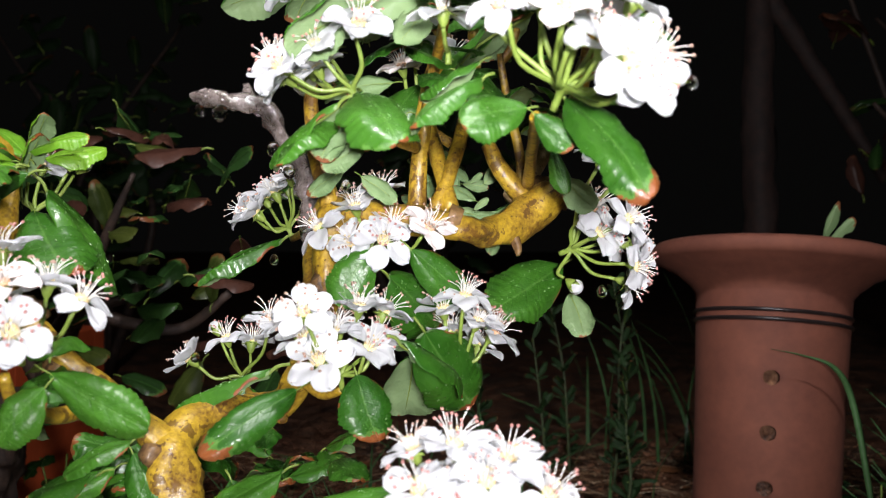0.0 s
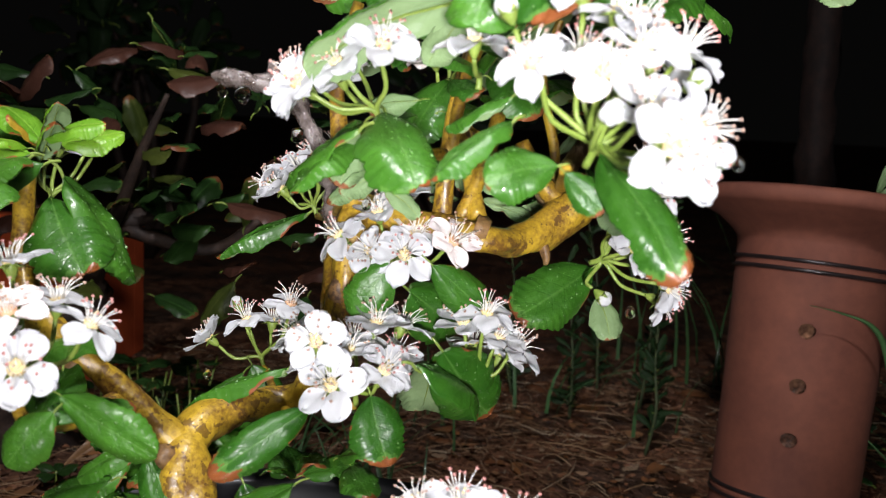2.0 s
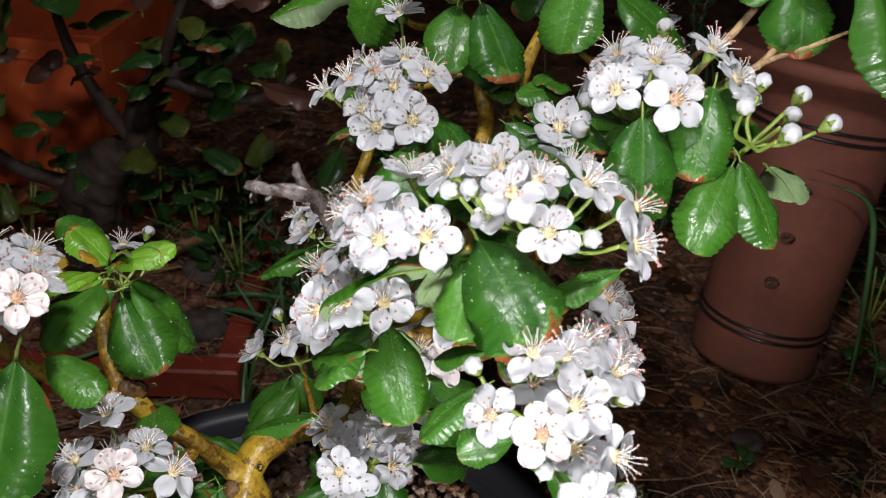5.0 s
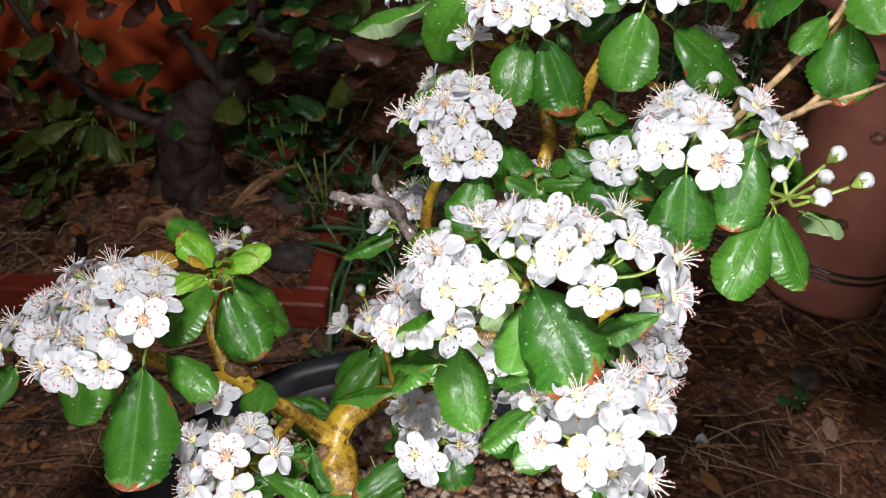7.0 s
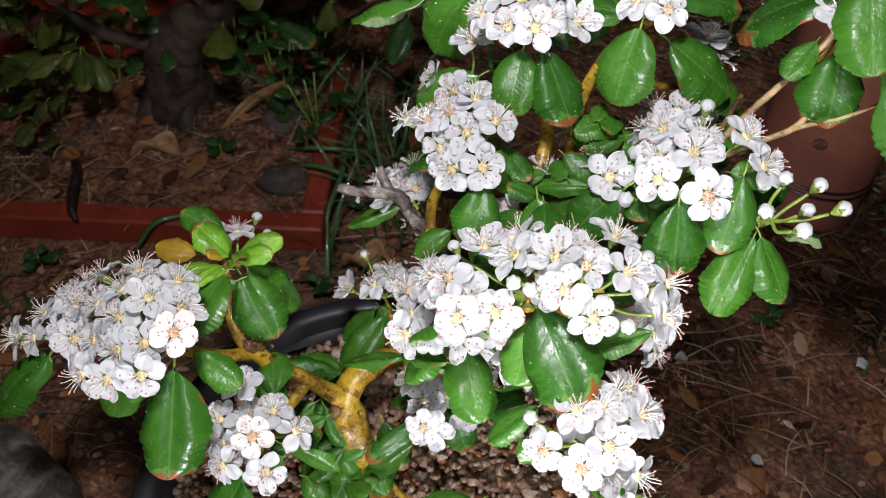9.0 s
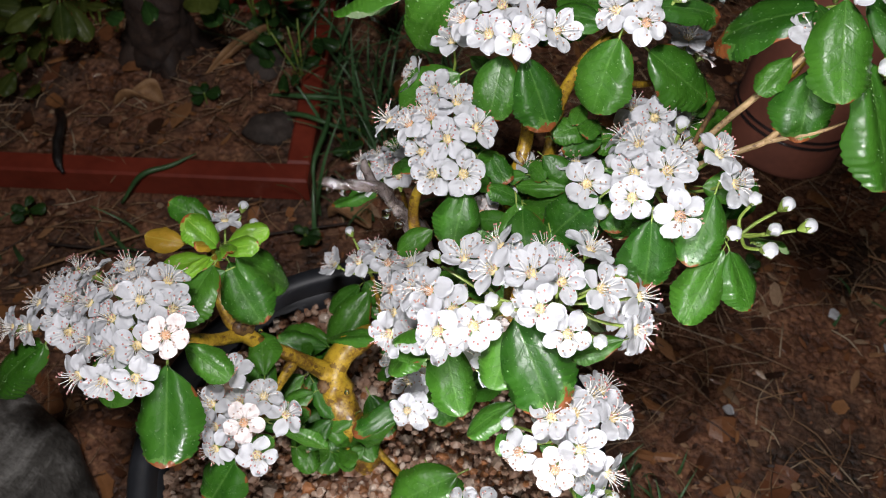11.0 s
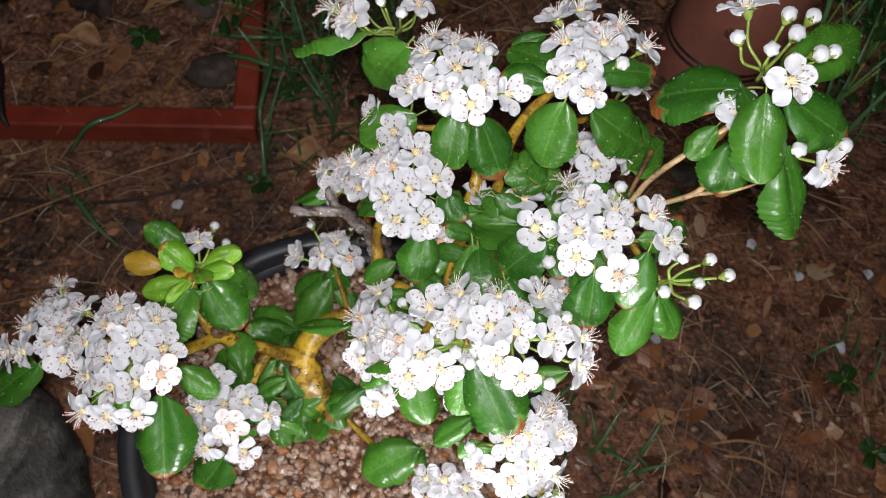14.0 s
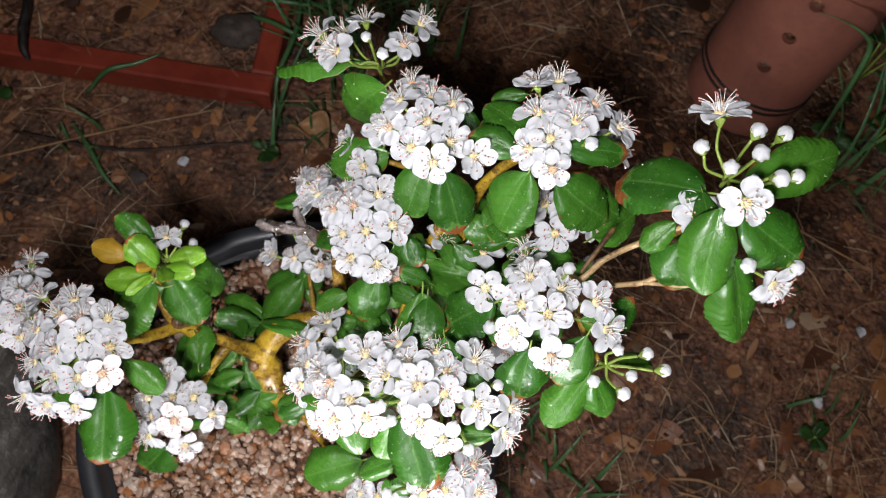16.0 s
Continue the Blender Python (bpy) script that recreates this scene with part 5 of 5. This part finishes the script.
def pebble(x, y, z, size, seed, label):
    b, q = Build(), Vector((seed, 3, 1))
    ball(b, (x, y, z), size, 0, 10, 16, lambda p: p * (1 + 0.42 * noise.noise(p * 1.2 + q) + 0.22 * noise.noise(p * 3.3 + q)))
    tagged(new("pebble", b.mesh("pebble", [PEBBLE])), label, "stone", "pebbles")


pebble(-0.160, 0.424, 0.018, (0.015, 0.012, 0.009), 1, "grey stone lying in the planter corner")
pebble(-0.176, 0.480, 0.018, (0.014, 0.016, 0.010), 2, "grey stone lying on the planter soil")
pebble(0.150, 0.395, 0.001, (0.009, 0.007, 0.004), 4, "small stone on the soil")
pebble(-0.190, 0.318, 0.000, (0.006, 0.005, 0.003), 5, "brown stone on the soil before the planter")


def fallen_petal(x, y, z, turn, seed):
    b = Build()
    petal(b, 0.0, random.Random(seed), 0.0068, 0.0036, 0.1, 0.5)
    ob = new("fallen_petal", b.mesh("fallen_petal", [PETAL]))
    ob.matrix_world = pose(x, y, z, 8, -6, turn)
    tagged(ob, "fallen white petal lying on the damp soil", "petal", "fallen petals")


for k, (x, y) in enumerate(((0.234, 0.284), (0.216, 0.324), (0.131, 0.275), (-0.038, 0.280), (-0.168, 0.337), (0.185, 0.345), (0.262, 0.330), (0.095, 0.335))):
    fallen_petal(x, y, 0.0055, 77 * k, k)


def dead_leaf(points, wide, label):
    """A curled dry leaf lying along points in millimetres."""
    b = Build()
    for i, p in enumerate(smooth_path([(*(c / 1000 for c in q), 0) for q in points], 6)):
        n = 6 * (len(points) - 1)
        w = wide * max(0.06, math.sin(math.pi * (0.04 + 0.92 * i / n))) / 1000
        for k in range(7):
            a = math.pi * (k / 6 - 0.5) * 1.1
            b.v.append((p.x + math.sin(a) * w * 0.7, p.y + math.sin(a) * w * 0.7, p.z + (1 - math.cos(a)) * w))
            b.uv.append((k / 6, i / n))
        if i:
            for k in range(6):
                j = (i - 1) * 7 + k
                b.f.append((j, j + 1, j + 8, j + 7))
                b.m.append(0)
    ob = new("dead_leaf", b.mesh("dead_leaf", [STRAW]))
    shell = ob.modifiers.new("thickness", "SOLIDIFY")
    shell.thickness = 0.0006
    tagged(ob, label, "leaf")


dead_leaf([(-212, 462, 19), (-196, 480, 26), (-184, 502, 24), (-172, 512, 30)], 7, "pale curled dry leaf lying in the planter")
# a curled leaf form stands in for the clay shard by the planter
dead_leaf([(-110, 372, 4), (-98, 376, 7), (-84, 366, 5)], 11, "reddish clay shard beside the planter, built as a curled leaf")
dead_leaf([(-262, 428, 18), (-246, 436, 22), (-232, 434, 18)], 9, "brown curled dead leaf in the planter")


def long_blade(points, wide):
    """A slender grass leaf along points in millimetres, folded along its middle."""
    b = Build()
    path = smooth_path([(*(c / 1000 for c in q), 0) for q in points], 6)
    for i, p in enumerate(path):
        t = i / (len(path) - 1)
        w = wide / 1000 * max(0.05, math.sin(math.pi * (0.12 + 0.86 * t)))
        for dx, dy in ((-1, 0.25), (0, -0.35), (1, 0.25)):
            b.v.append((p.x + dx * w, p.y + dy * w, p.z + 0.35 * dx * w))
            b.uv.append(((dx + 1) / 2, t))
        if i:
            j = 3 * (i - 1)
            b.f += [(j, j + 1, j + 4, j + 3), (j + 1, j + 2, j + 5, j + 4)]
            b.m += [0, 0]
    ob = new("grass_leaf", b.mesh("grass_leaf", [GRASS]))
    shell = ob.modifiers.new("thickness", "SOLIDIFY")
    shell.thickness = 0.0004
    tagged(ob, "slender blue-green grass leaf leaning on the terracotta pot", "grass")


long_blade([(219, 452, -2), (217, 455, 30), (212, 457, 70), (206, 459, 104), (195, 455, 121), (179, 456, 127), (164, 455, 130)], 1.7)


lawn = Build()


def tuft(x, y, n, tall, seed, spread=0.012):
    rng, b = random.Random(seed), lawn
    for _ in range(n):
        h = tall * rng.uniform(0.5, 1.1)
        blade(b, x + rng.gauss(0, spread), y + rng.gauss(0, spread), rng.uniform(0, 6.28), h, h * rng.uniform(0.2, 0.9), rng.uniform(0.0009, 0.0018))


tuft(-0.085, 0.42, 30, 0.07, 31, 0.018)
tuft(-0.070, 0.46, 34, 0.08, 32, 0.018)
tuft(-0.100, 0.37, 12, 0.05, 33)
tuft(0.250, 0.44, 14, 0.10, 34)
tuft(0.280, 0.50, 18, 0.12, 35)
tuft(0.130, 0.64, 7, 0.10, 36, 0.03)
tuft(0.02, 0.66, 9, 0.08, 37, 0.04)
tuft(0.24, 0.27, 8, 0.03, 38)
tuft(0.11, 0.20, 9, 0.035, 39)
tuft(0.20, 0.78, 24, 0.16, 40, 0.05)
tuft(-0.04, 0.60, 10, 0.07, 41, 0.03)


tuft(0.085, 0.222, 22, 0.035, 51, 0.012)
tuft(0.205, 0.345, 6, 0.02, 52)
tuft(-0.150, 0.505, 26, 0.07, 53, 0.02)
tuft(-0.230, 0.330, 8, 0.03, 54)
tuft(-0.300, 0.300, 10, 0.04, 55)


def sprout(x, y, z, seed):
    """A seedling: a few round leaves on a short stem."""
    rng = random.Random(seed)
    w = thing("seedling", "small green seedling with round leaves", "seedling", (x, y, z), "seedlings on the soil")
    b = Build()
    tube(b, [(x, y, z - 0.003, 0.0006), (x, y, z + 0.010, 0.0005)], 5, 0, 0.0, 3)
    part("stem", b.mesh("stem", [STALK]), w)
    for k in range(5):
        a, n = k * 1.3 + rng.random(), rng.uniform(6, 12)
        p = Vector((x, y, z + rng.uniform(0.005, 0.010))) * 1000
        leaf(w, p, p + Vector((math.cos(a) * n, math.sin(a) * n, rng.uniform(1, 5))), 0.75, FAR)


for k, (x, y, z) in enumerate(((-0.205, 0.440, 0.017), (-0.190, 0.505, 0.017), (-0.215, 0.52, 0.017), (-0.120, 0.352, 0.001), (-0.105, 0.440, 0.001), (-0.108, 0.420, 0.001), (0.237, 0.262, 0.001), (0.250, 0.222, 0.001), (-0.29, 0.345, 0.001), (0.14, 0.37, 0.001), (0.29, 0.40, 0.001))):
    sprout(x, y, z, k)


def clump(x, y, z, n, meshes, seed, tall=45):
    """A leafy low weed."""
    rng = random.Random(seed)
    w = thing("low_weed", "low leafy green weed growing from the soil", "weed", (x, y, z), "low leafy weeds")
    b = Build()
    for _ in range(3):
        tube(b, [(x, y, z - 0.003, 0.0009), (x + rng.gauss(0, 0.008), y + rng.gauss(0, 0.008), z + tall / 1000, 0.0006)], 5, 0, 0.0, 3)
    part("stem", b.mesh("stem", [STALK]), w)
    for k in range(n):
        p = Vector((x * 1000 + rng.gauss(0, 11), y * 1000 + rng.gauss(0, 11), z * 1000 + rng.uniform(4, tall)))
        a, m = rng.uniform(0, 6.28), rng.uniform(10, 20)
        leaf(w, p, p + Vector((math.cos(a) * m, math.sin(a) * m, rng.uniform(-3, 6))), rng.uniform(0.5, 0.75), meshes)


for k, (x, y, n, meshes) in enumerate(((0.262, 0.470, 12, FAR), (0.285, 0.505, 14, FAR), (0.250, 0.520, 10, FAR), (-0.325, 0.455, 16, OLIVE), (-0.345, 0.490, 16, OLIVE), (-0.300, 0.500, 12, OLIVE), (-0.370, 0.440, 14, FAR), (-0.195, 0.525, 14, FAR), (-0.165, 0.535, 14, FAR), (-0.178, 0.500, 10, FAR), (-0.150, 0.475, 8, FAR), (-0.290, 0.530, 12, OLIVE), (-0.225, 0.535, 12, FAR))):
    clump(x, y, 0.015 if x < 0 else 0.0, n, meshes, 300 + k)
tuft(-0.165, 0.515, 30, 0.05, 56, 0.016)
tuft(-0.112, 0.500, 26, 0.075, 57, 0.02)
tuft(-0.105, 0.455, 26, 0.065, 58, 0.018)
tagged(new("grass", lawn.mesh("grass", [GRASS])), "tufts of thin green grass growing from the soil", "grass", kind="stuff")


def weed(x, y, tall, seed, label="tall thin weed with narrow green leaves"):
    """A fuzzy upright stalk, set all round with short leaves."""
    rng = random.Random(seed)
    w = thing("weed", label, "weed", (x, y, 0), "weeds behind the pots")
    lean = Vector((rng.uniform(-22, 22), rng.uniform(-15, 15), 0))
    line = [Vector((x * 1000, y * 1000, -4)) + lean * (t * t) + Vector((rng.gauss(0, 3), rng.gauss(0, 3), tall * 1000 * t)) for t in (0, 0.3, 0.6, 1.0)]
    b = Build()
    tube(b, [(*(p / 1000), 0.0013 - 0.0003 * k) for k, p in enumerate(line)], 6, 0, 0.1, 5)
    part("stem", b.mesh("stem", [DIM_STEM]), w)
    for k in range(int(tall * 260)):
        h = rng.uniform(0.1, 1.0) * 3
        a, n = rng.uniform(0, 6.28), rng.uniform(9, 19) * (1.1 - h / 5)
        p = line[min(2, int(h))].lerp(line[min(2, int(h)) + 1], h - min(2, int(h)))
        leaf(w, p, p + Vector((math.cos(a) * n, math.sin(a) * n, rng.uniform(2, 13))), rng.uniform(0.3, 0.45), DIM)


for x, y, tall, seed in ((0.13, 0.70, 0.17, 2), (0.15, 0.76, 0.16, 4), (0.26, 0.62, 0.13, 7), (0.10, 0.74, 0.15, 8), (0.07, 0.66, 0.12, 9), (0.12, 0.60, 0.11, 10), (0.03, 0.72, 0.13, 11)):
    weed(x, y, tall, seed)

# a small sprig in the terracotta pot
sprig = thing("pot_seedling", "thin pale green grass sprig growing in the terracotta pot", "seedling", (0.200, 0.497, 0.164))
b = Build()
tube(b, [(0.200, 0.497, 0.160, 0.0008), (0.206, 0.496, 0.178, 0.0007), (0.210, 0.495, 0.190, 0.0005)], 6, 0, 0.0, 4)
part("stem", b.mesh("stem", [STALK]), sprig)
for base, tip in (((205, 496, 176), (222, 493, 197)), ((206, 496, 180), (214, 494, 206)), ((203, 497, 172), (190, 494, 180))):
    leaf(sprig, base, tip, 0.2, PALE)


def shrub(x, y, tall, seed, n, mats, label):
    """A dim shrub at the back: crooked stems and many leaves."""
    rng = random.Random(seed)
    w = thing("shrub", label, "shrub", (x, y, 0), "shrubs at the back")
    tops = []
    for _ in range(6):
        t = (x * 1000 + rng.gauss(0, 130), y * 1000 + rng.gauss(0, 60), tall * 1000 * rng.uniform(0.6, 1.1))
        m = (x * 1000 + rng.gauss(0, 50), y * 1000 + rng.gauss(0, 40), tall * 480)
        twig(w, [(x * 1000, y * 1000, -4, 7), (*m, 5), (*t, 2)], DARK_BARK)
        tops += [(Vector(m), Vector(t))]
    for _ in range(n):
        a, c = rng.choice(tops)
        p = a.lerp(c, rng.random()) + Vector((rng.gauss(0, 45), rng.gauss(0, 35), rng.gauss(0, 40)))
        d = Vector((rng.gauss(0, 1), rng.gauss(-0.4, 0.8), rng.gauss(0.1, 0.7))).normalized() * rng.uniform(35, 70)
        leaf(w, p, p + d, rng.uniform(0.4, 0.7), rng.choice(mats))


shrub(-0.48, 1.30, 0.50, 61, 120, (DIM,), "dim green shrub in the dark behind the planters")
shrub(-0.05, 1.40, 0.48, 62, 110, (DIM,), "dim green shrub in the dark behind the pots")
shrub(0.52, 0.95, 0.46, 63, 36, (RUSSET, RUSSET, FAR), "bare shrub with a few russet leaves in the dark")

# a thin tree in the dark behind the terracotta pot
behind = thing("slender_tree", "slender reddish-brown tree trunk with a drooping bare limb in the dark", "tree", (0.335, 0.95, 0))
b = Build()
tube(b, [(0.338, 0.950, -0.008, 0.021), (0.333, 0.950, 0.150, 0.018), (0.330, 0.955, 0.320, 0.016), (0.335, 0.960, 0.470, 0.015), (0.345, 0.965, 0.680, 0.011)], 16, 0, 0.3, 8)
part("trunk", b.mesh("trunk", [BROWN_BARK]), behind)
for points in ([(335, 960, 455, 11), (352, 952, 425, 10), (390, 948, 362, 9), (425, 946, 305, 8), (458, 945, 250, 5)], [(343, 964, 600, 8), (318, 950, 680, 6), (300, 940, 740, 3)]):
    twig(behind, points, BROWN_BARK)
